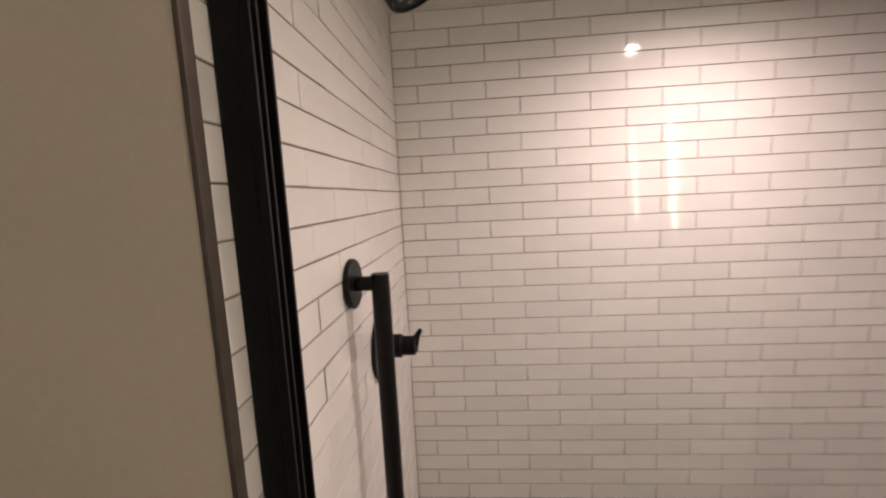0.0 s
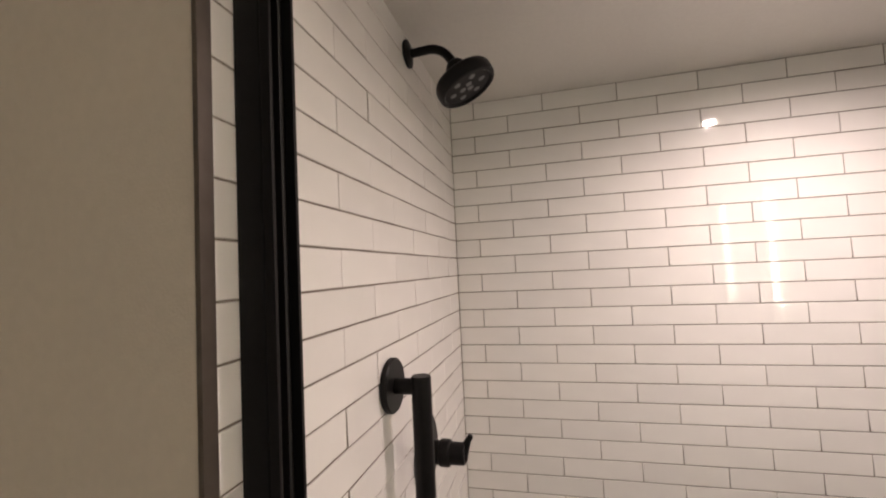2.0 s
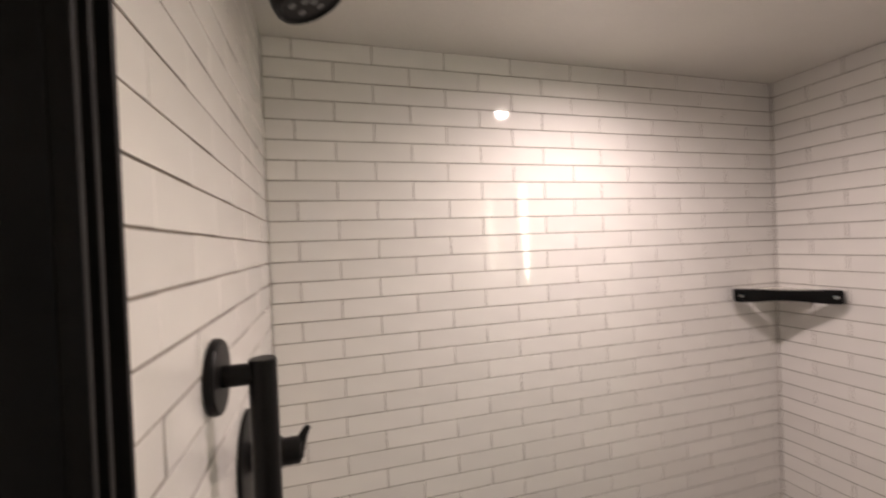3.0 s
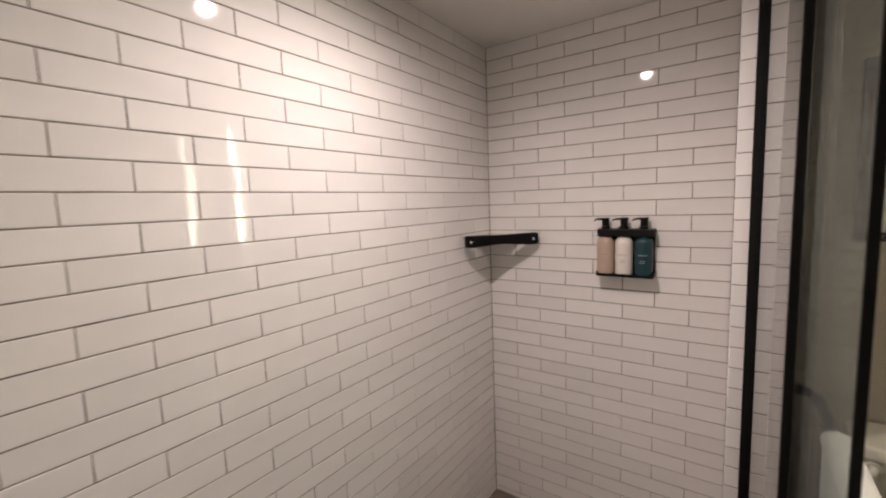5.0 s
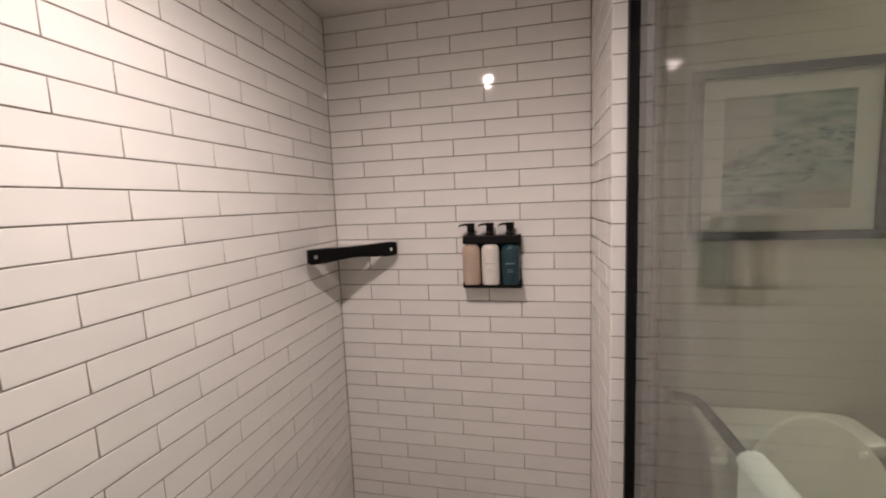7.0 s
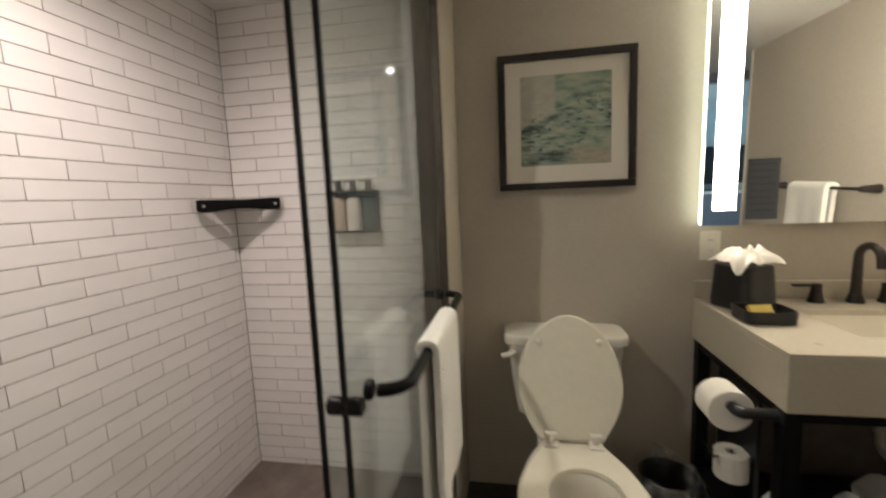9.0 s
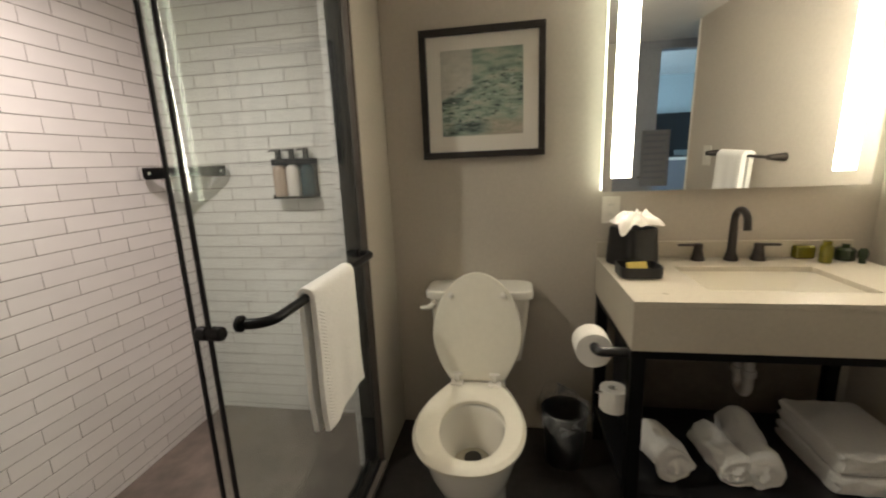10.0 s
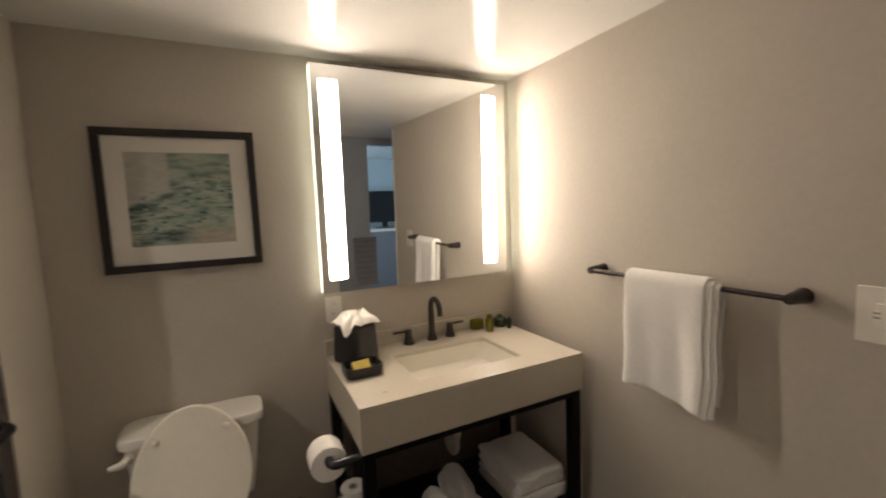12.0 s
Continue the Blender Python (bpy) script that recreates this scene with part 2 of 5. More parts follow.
# ---- the shell ----
W, N, E, RE, S = 0.0, 1.70, 2.172, 2.155, -1.600
TOP, ROOM_TOP, SILL = 2.338, 2.304, -0.05
STUB_X, STUB_S, STUB_N = 1.762, 0.525, 0.650
WEST_S, OPEN_N = 0.500, 0.52
FLOOR = -0.067
T = 0.0022                              # how far the tiles stand before the grout's backing

wall_north = structure("wall_north", box_bm(W - 0.14, E + 0.14, N + T, N + 0.14, SILL - 0.1, TOP), M["grout"], "shower wall of white running-bond tiles with dark grout", "wall")
wall_west = structure("wall_west", box_bm(W - 0.14, W - T, WEST_S + 0.012, N + T, SILL - 0.1, TOP), M["grout"], "shower wall of white tiles carrying the black fittings", "wall")
wall_east = structure("wall_east", box_bm(E + T, E + 0.14, STUB_S, N + T, SILL - 0.1, TOP), M["grout"], "shower wall of white tiles behind the soap dispensers", "wall")
wall_return = structure("wall_return", box_bm(STUB_X + T, E + T, STUB_S + 0.012, STUB_N - T, SILL - 0.1, TOP), M["grout"], "short tiled return wall beside the shower door", "wall")
structure("wall_entry_core", box_bm(-2.0, W - 0.145, WEST_S + 0.0118, WEST_S + 0.12, -0.1, TOP), M["paint"], "taupe painted wall beside the shower", "wall")
structure("wall_entry", box_bm(-2.0, W - 0.0045, WEST_S, WEST_S + 0.0115, -0.1, TOP - 0.011), M["paint"], "taupe painted wall beside the shower", "wall")
structure("wall_return_face", box_bm(STUB_X, RE, STUB_S - 0.008, STUB_S + 0.0115, SILL - 0.1, TOP - 0.011), M["paint"], "taupe painted side of the shower's return wall", "wall")
structure("trim_corner", box_bm(W - 0.0043, W + 0.003, WEST_S - 0.003, WEST_S + 0.017, -0.04, TOP - 0.012, 0.002), M["trim"], "dark metal edge trim where paint meets tile", "trim")
structure("ceiling_shower", box_bm(W - 0.14, E + 0.14, OPEN_N + 0.001, N + 0.14, TOP, TOP + 0.1), M["ceiling"], "white painted shower ceiling", "ceiling")
structure("floor_shower", box_bm(W - 0.05, E + 0.05, OPEN_N + 0.001, N + 0.05, SILL - 0.1, SILL), M["shower_floor"], "mottled grey-brown shower floor", "floor")

set_out_from(VANITY)
structure("wall_toilet", box_bm(RE, RE + 0.15, S - 0.15, STUB_S + 0.015, -0.1, ROOM_TOP), M["paint"], "taupe painted wall behind toilet and vanity", "wall")
structure("wall_south", box_bm(0.198, RE - 0.001, S - 0.12, S, -0.1, ROOM_TOP), M["paint"], "taupe painted wall with towel bar and switch", "wall")
structure("ceiling_room", box_bm(-3.4, RE + 0.15, S - 1.9, OPEN_N + 0.024, ROOM_TOP, ROOM_TOP + 0.1), M["ceiling"], "white painted bathroom ceiling", "ceiling")
structure("floor", box_bm(-3.4, RE + 0.15, S - 1.9, OPEN_N + 0.024, -0.17, FLOOR), M["bottom_floor"], "dark charcoal bathroom floor", "floor")

# the entry behind the camera, and the bedroom with its cool daylight past the south wall's end
structure("wall_entry_back", box_bm(-0.70, -0.56, -1.176, WEST_S + 0.02, FLOOR, ROOM_TOP), M["paint"], "taupe painted wall of the entry", "wall")
structure("wall_bedroom_west", box_bm(-3.4, -3.3, S - 1.9, WEST_S + 0.02, -0.1, ROOM_TOP), M["bedroom_wall"], "pale blue bedroom wall in daylight", "wall")
structure("wall_bedroom_south", box_bm(-3.3, 0.198, S - 1.9, S - 1.8, -0.1, ROOM_TOP), M["bedroom_wall"], "pale blue bedroom wall in daylight", "wall")
structure("wall_hall_side", box_bm(0.198, 0.30, S - 1.9, S - 0.121, -0.1, ROOM_TOP), M["paint"], "taupe painted wall of the hall", "wall")
structure("wall_header", box_bm(-0.70, -0.56, S - 1.79, -1.1765, 2.225, ROOM_TOP), M["hall_wall"], "dark header over the bedroom opening", "wall")
structure("trim_door", box_bm(0.172, 0.1975, S - 0.125, S + 0.004, FLOOR, ROOM_TOP - 0.002, 0.002), M["plastic"], "pale trim on the wall's end", "trim")


def entry_door():
    y0, y1 = -1.572, -1.178
    d = thing("entry_door", "dark slate door standing open beside the bedroom opening", "door", kind="structure", place=(-0.54, -1.37, FLOOR))
    part("leaf", box_bm(-0.60, -0.556, y0, y1, FLOOR + 0.008, 2.222, 0.002), M["hall_wall"], d)
    h = part("handle", tube([(-0.556, y0 + 0.06, 1.0), (-0.506, y0 + 0.06, 1.0), (-0.500, y0 + 0.12, 1.0), (-0.500, y0 + 0.17, 1.0)], 0.009, 12), M["bronze"], d, "dark bronze lever")
    part("rose", turned([(0.003, 0), (0.026, 0), (0.026, 0.006), (0.003, 0.008)], 22, m=pose(-0.556, y0 + 0.06, 1.0, 0, 90, 0)), M["bronze"], h)


entry_door()


# ---- vanity mirror with light bars ----
def vanity_mirror():
    y0, y1, z0, z1, x = -1.532, -0.466, 1.195, 2.258, 2.098
    mir = thing("vanity_mirror", "large square backlit mirror with two glowing vertical light bars", "mirror", place=(x, -1.0, (z0 + z1) / 2))

    def p(name, bm, mat, label="", parent=None):
        return part(name, bm, mat, parent or mir, label)

    p("backing", box_bm(x + 0.034, RE + 0.01, y0 + 0.03, y1 - 0.03, z0 + 0.03, z1 - 0.03), M["plastic"])
    # the pane, with an opening before each light bar
    bars = ((-1.465, -1.382), (-0.588, -0.505))
    zb0, zb1 = z0 + 0.062, z1 - 0.068
    ys, zs = (y0, *bars[0], *bars[1], y1), (z0, zb0, zb1, z1)
    bm = bmesh.new()
    grid = {(i, j, k): bm.verts.new((xx, yy, zz)) for i, yy in enumerate(ys) for j, zz in enumerate(zs) for k, xx in enumerate((x, x + 0.006))}
    for i in range(5):
        for j in range(3):
            ring = ((i, j), (i + 1, j), (i + 1, j + 1), (i, j + 1))
            if j == 1 and i in (1, 3):
                for q, r in zip(ring, ring[1:] + ring[:1]):
                    bm.faces.new((grid[*q, 0], grid[*r, 0], grid[*r, 1], grid[*q, 1]))
                continue
            for k in (0, 1):
                bm.faces.new([grid[*q, k] for q in ring])
    rim = [(i, 0) for i in range(6)] + [(5, j) for j in (1, 2, 3)] + [(i, 3) for i in (4, 3, 2, 1, 0)] + [(0, 2), (0, 1)]
    for q, r in zip(rim, rim[1:] + rim[:1]):
        bm.faces.new((grid[*q, 0], grid[*r, 0], grid[*r, 1], grid[*q, 1]))
    p("mirror_pane", bm, M["mirror"], "silvered mirror glass")
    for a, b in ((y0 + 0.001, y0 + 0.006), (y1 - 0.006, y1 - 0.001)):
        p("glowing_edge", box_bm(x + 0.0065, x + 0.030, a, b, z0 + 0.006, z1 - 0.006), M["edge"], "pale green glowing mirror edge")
    for a, b in bars:
        bar = p("light_bar", box_bm(x + 0.012, x + 0.0335, a, b, zb0, zb1), M["bar"], "frosted glowing light bar")
        # added dark baffles round the bar, only to hold back its sideways light
        for c, d, e, f in ((a - 0.002, a, zb0, zb1), (b, b + 0.002, zb0, zb1), (a - 0.002, b + 0.002, zb0 - 0.002, zb0), (a - 0.002, b + 0.002, zb1, zb1 + 0.002)):
            p("channel_wall", box_bm(x + 0.0065, x + 0.0338, c, d, e, f), M["nozzle"], "", bar)
    d = p("decal", box_bm(x - 0.0012, x - 0.0002, -0.74, -0.625, 1.215, 1.455), M["navy"], "navy printed notice with unreadable lines")
    for i in range(8):
        z = 1.435 - i * 0.026
        p("printed_line", box_bm(x - 0.0018, x - 0.0013, -0.73 + 0.01 * (i % 3), -0.635, z - 0.005, z + 0.004), M["print_line"], parent=d)
    mir.rotation_euler = (0, radians(-1.3), radians(0.7))
    return mir


vanity_mirror()
set_out_from(SHOWER)


# ---- shower enclosure ----
FRAME_TOP = 2.118


def shower_enclosure():
    e = thing("shower_enclosure", "black metal frame of the sliding shower doors", "door frame", kind="structure", place=(0.9, 0.56, 0))
    for name, x0, x1 in (("west_jamb", W + 0.001, W + 0.036), ("east_jamb", STUB_X - 0.024, STUB_X - 0.001)):
        j = part(name, box_bm(x0, x1, 0.549, 0.612, SILL + 0.03, FRAME_TOP, 0.003), M["black"], e, "black metal wall channel")
        if name == "east_jamb":
            part("cover_strip", box_bm(x0 + 0.004, x1, STUB_S - 0.006, 0.546, SILL + 0.03, FRAME_TOP, 0.002), M["trim"], j, "dark metal cover strip")
            continue
        inner, s = x1, 1
        for y0, y1 in ((0.5492, 0.555), (0.566, 0.572), (0.592, 0.598)):
            part("channel_lip", box_bm(min(inner, inner + s * 0.012), max(inner, inner + s * 0.012), y0, y1, SILL + 0.03, FRAME_TOP - 0.002, 0.001), M["black"], j)
    part("header", box_bm(W + 0.001, STUB_X - 0.001, 0.532, 0.618, FRAME_TOP, FRAME_TOP + 0.055, 0.004), M["black"], e)
    part("bottom_track", box_bm(W + 0.001, STUB_X - 0.001, 0.530, 0.615, SILL, SILL + 0.03, 0.004), M["black"], e)
    part("threshold", box_bm(W + 0.001, STUB_X - 0.001, 0.503, 0.529, -0.02, 0.004, 0.004), M["shower_floor"], e, "low grey stone threshold")
    return e


shower_enclosure()


def sliding_door(x0, x1, y, label, outer):
    d = thing("sliding_door", label, "shower door", group="sliding shower doors", place=((x0 + x1) / 2, y, SILL + 0.03))
    z0, z1 = SILL + 0.035, FRAME_TOP - 0.004
    part("glass_pane", box_bm(x0 + 0.004, x1, y - 0.004, y + 0.004, z0, z1), M["glass"], d, "clear greenish safety glass")
    part("edge_strip", box_bm(x0 - 0.003, x0 + 0.004, y - 0.0050, y + 0.0050, z0, z1, 0.0015), M["black"], d, "black edge strip")
    part("top_rail", box_bm(x0, x1, y - 0.009, y + 0.009, z1 - 0.038, z1 + 0.002, 0.002), M["black"], d, "black top rail")
    part("bottom_rail", box_bm(x0, x1, y - 0.009, y + 0.009, z0 - 0.004, z0 + 0.03, 0.002), M["black"], d, "black bottom rail")
    if outer:
        bar = part("towel_bar", tube(arc((0.965, 0.512, 1.037), 0.052, 180, 270, (1, 0, 0), (0, 1, 0)) + arc((1.606, 0.512, 1.037), 0.052, 270, 360, (1, 0, 0), (0, 1, 0)), 0.0125, 16),
                   M["black"], d, "black towel bar bent at both ends")
        for x in (0.913, 1.658):
            part("flange", turned([(0.004, 0), (0.018, 0), (0.0195, 0.003), (0.0195, 0.010), (0.016, 0.013), (0.0125, 0.014)], 24, m=pose(x, y - 0.004, 1.037, 90)), M["black"], bar)
        part("knob", turned([(0.006, -0.030), (0.0125, -0.030), (0.0150, -0.0275), (0.0155, -0.024), (0.0155, -0.0065), (0.013, -0.0045), (0.013, 0.0045), (0.0155, 0.0065), (0.0155, 0.024), (0.0150, 0.0275), (0.0125, 0.030), (0.006, 0.030)], 24,
                            m=pose(x0 + 0.004, y, 1.048, 90)), M["black"], d, "black round door knob")
    return d


sliding_door(0.828, 1.740, 0.538, "outer sliding glass door with black edge strip, knob and towel bar", True)
sliding_door(0.851, 1.740, 0.594, "inner sliding glass door with black edge strip", False)


def draped(name, label, x0, x1, y, top, front, back, radius, thick, side, folds, seed, place, layers=((0, 0, 0, 0),)):
    """A towel hung over a bar along x: thick sheets with soft waves. side: -1 when its front faces -y.
    layers: (how much further out, how much narrower at either end, how much shorter) for each fold."""
    rng = random.Random(seed)
    ph = [rng.uniform(0, 6.28) for _ in range(4)]
    t = thing(name, label, "towel", place=place)
    nf, nb, nx = 26, 20, 30
    for out, cut0, cut1, short in layers:
        bm = bmesh.new()
        path = []
        rad = radius + out
        for i in range(nf + 1):
            path.append((side * rad, top - (front - short) * (1 - i / nf), 1 - i / nf))
        for i in range(1, 12):
            a = math.pi * i / 12
            path.append((side * rad * math.cos(a), top + rad * 0.9 * math.sin(a), 0))
        for i in range(nb + 1):
            path.append((-side * (radius * 0.7 + out * 0.6), top - (back - short) * i / nb, i / nb))
        rows = []
        for py, pz, hang in path:
            row = []
            for k in range(nx + 1):
                u = k / nx
                wave = hang * folds * (math.sin(u * 7 + ph[0]) * 0.6 + math.sin(u * 15 + ph[1] + hang) * 0.4)
                sag = 0.010 * hang * math.sin(u * 5 + ph[3])
                row.append(bm.verts.new((x0 + cut0 + (x1 - cut1 - x0 - cut0) * u + 0.006 * hang * math.sin(pz * 18 + ph[1]), y + py + side * wave, pz + sag)))
            rows.append(row)
        for a, b in zip(rows, rows[1:]):
            for k in range(nx):
                bm.faces.new((a[k], a[k + 1], b[k + 1], b[k]))
        bmesh.ops.recalc_face_normals(bm, faces=bm.faces)
        ob = part("cloth" if out == 0 else "outer_fold", bm, M["towel"], t)
        sol = ob.modifiers.new("thick", "SOLIDIFY")
        sol.thickness, sol.offset = thick, 0.0
        rim = ob.modifiers.new("round", "BEVEL")
        rim.width, rim.segments, rim.limit_method, rim.angle_limit = thick * 0.42, 3, "ANGLE", radians(60)
    return t


draped("hand_towel", "white towel with a ribbed border folded over the shower door's bar", 1.090, 1.372, 0.460, 1.041, 0.400, 0.405, 0.021, 0.016, -1, 0.005, 3, (1.23, 0.46, 0.6))
for i in range(34):
    z = 1.000 - i * 0.0105
    part("rib", tube([(1.103, 0.4315, z), (1.118, 0.4300, z - 0.008), (1.137, 0.4310, z - 0.019)], [0.0018, 0.0034, 0.0018], 8), M["towel"], bpy.data.objects["hand_towel"])


# ---- shower fittings ----
def shower_head():
    h = thing("wall_shower", "matt black round shower head on a bent arm", "shower head", place=(W, 1.187, 2.285))
    y, z = 1.187, 2.285
    part("flange", turned([(0.004, 0), (0.034, 0), (0.037, 0.003), (0.035, 0.008), (0.020, 0.012), (0.012, 0.014)], 28, m=pose(W, y, z, 0, 90, 0)), M["black"], h)
    bend = [tuple(p) for p in arc((W + 0.058, y, z - 0.070), 0.070, 90, 33, (1, 0, 0), (0, 0, 1), 12)]
    arm = [(px, y - 0.10 * max(0.0, px - W - 0.02), pz) for px, _, pz in [(W + 0.005, y, z), (W + 0.03, y, z)] + bend + [(W + 0.131, y, z - 0.054)]]
    part("arm", tube(arm, 0.0115, 16), M["black"], h)
    m = Matrix.Translation((W + 0.128, y - 0.011, z - 0.050)) @ pose(0, 0, 0, 0, 154, 0)
    head = part("head", turned([(0.012, -0.004), (0.018, 0.0), (0.024, 0.008), (0.026, 0.018), (0.024, 0.026), (0.034, 0.032), (0.062, 0.041), (0.073, 0.046), (0.077, 0.053), (0.078, 0.060), (0.077, 0.078), (0.074, 0.083), (0.069, 0.084), (0.066, 0.082), (0.063, 0.077)], 48, m=m), M["black"], h)
    for r, n in ((0.013, 3), (0.041, 6)):
        for i in range(n):
            a = 2 * math.pi * i / n
            part("nozzle", turned([(0.002, 0.075), (0.0090, 0.075), (0.0082, 0.0785), (0.002, 0.079)], 10, m=m @ Matrix.Translation((r * math.cos(a), r * math.sin(a), 0))), M["nozzle"], head)


def grab_bar():
    g = thing("grab_bar", "thick matt black vertical grab bar on round flanges", "grab bar", place=(W, 0.972, 0.9))
    for z in (1.472, 0.80):
        f = part("flange", turned([(0.004, 0), (0.053, 0), (0.056, 0.003), (0.056, 0.012), (0.053, 0.015), (0.020, 0.016)], 36, m=pose(W, 0.976, z, 0, 90, 0)), M["black"], g)
        part("post", tube([(W + 0.012, 0.972, z), (W + 0.074, 0.972, z)], 0.0165, 18), M["black"], f)
    part("bar", turned([(0.006, 0.775), (0.0185, 0.775), (0.0205, 0.779), (0.0205, 1.491), (0.0185, 1.494), (0.006, 1.4942)], 28, m=Matrix.Translation((W + 0.071, 0.972, 0))), M["black"], g)


def shower_valve():
    v = thing("shower_valve", "matt black shower valve with round plate and lever", "valve", place=(W, 1.198, 1.243))
    y, z = 1.198, 1.243
    part("escutcheon", turned([(0.004, 0), (0.090, 0), (0.094, 0.003), (0.093, 0.008), (0.086, 0.011), (0.03, 0.012)], 44, m=pose(W, y, z, 0, 90, 0)), M["black"], v)
    part("body", turned([(0.01, 0.008), (0.029, 0.008), (0.029, 0.04), (0.033, 0.044), (0.033, 0.064), (0.031, 0.068), (0.027, 0.070), (0.027, 0.102), (0.024, 0.106), (0.004, 0.106)], 30, m=pose(W, y, z, 0, 90, 0)), M["black"], v)
    part("lever", tube([(W + 0.096, y, z - 0.014), (W + 0.103, y + 0.002, z + 0.010), (W + 0.112, y + 0.004, z + 0.030), (W + 0.121, y + 0.005, z + 0.044)], [0.015, 0.0125, 0.0085, 0.0065], 14), M["black"], v)


shower_head()
grab_bar()
shower_valve()


def corner_shelf():
    s = thing("corner_shelf", "white quarter-round corner shelf behind a black front rail", "shelf", place=(E - 0.12, N - 0.12, 1.345))
    a, b = Vector((E - 0.300, N - 0.030, 0)), Vector((E - 0.034, N - 0.278, 0))
    z0, z1 = 1.357, 1.414
    nn = 16
    inward = Vector((1, 1, 0)).normalized()
    # the plate: straight along both walls, its front bulging into the room
    c0, c1 = Vector((E - 0.208, N - 0.002, 0)), Vector((E - 0.002, N - 0.188, 0))
    pts = [Vector((E - 0.002, N - 0.002, 0))] + [c0.lerp(c1, i / nn) - inward * 0.054 * math.sin(math.pi * i / nn) for i in range(nn + 1)]
    bm = bmesh.new()
    low = [bm.verts.new((p.x, p.y, 1.392)) for p in pts]
    top = [bm.verts.new((p.x, p.y, 1.403)) for p in pts]
    bm.faces.new(low[::-1])
    bm.faces.new(top)
    for i in range(len(pts)):
        j = (i + 1) % len(pts)
        bm.faces.new((low[i], low[j], top[j], top[i]))
    part("plate", bm, M["porcelain"], s, "white glazed quarter-round plate")
    for u in (0.05, 0.95):
        p = a.lerp(b, u)
        reach = 0.062
        part("bracket", tube([(p.x, p.y, 1.396), (p.x + inward.x * reach, p.y + inward.y * reach, 1.396)], 0.006, 10), M["black"], s)
    # the rail: tall rounded ends, pinched in the middle
    bm = bmesh.new()
    rings = []
    for i in range(2 * nn + 1):
        u = i / (2 * nn)
        p = a.lerp(b, u) + inward * 0.005 * math.sin(math.pi * u)
        end = abs(2 * u - 1)
        pinch = 0.010 * (0.5 + 0.5 * math.cos(math.pi * min(end / 0.82, 1.0))) + 0.008 * max(0.0, (end - 0.93) / 0.07) ** 2
        rings.append([bm.verts.new((p.x + inward.x * o, p.y + inward.y * o, z)) for o, z in (
            (-0.010, z0 + pinch + 0.006), (-0.006, z0 + pinch), (0.009, z0 + pinch), (0.009, z1 - pinch * 0.3), (-0.006, z1 - pinch * 0.3), (-0.010, z1 - pinch * 0.3 - 0.006))])
    for p, q in zip(rings, rings[1:]):
        for k in range(6):
            bm.faces.new((p[k], p[(k + 1) % 6], q[(k + 1) % 6], q[k]))
    bm.faces.new(rings[0][::-1])
    bm.faces.new(rings[-1])
    part("front_rail", bm, M["black"], s)
    for u in (0.075, 0.925):
        p = a.lerp(b, u) - inward * 0.0088
        part("screw", turned([(0.001, 0), (0.0075, 0), (0.0075, 0.002), (0.001, 0.003)], 14, m=Matrix.Translation((p.x, p.y, (z0 + z1) / 2)) @ pose(0, 0, 0, 90, 0, -45)), M["chrome"], s, "small steel screw")


corner_shelf()


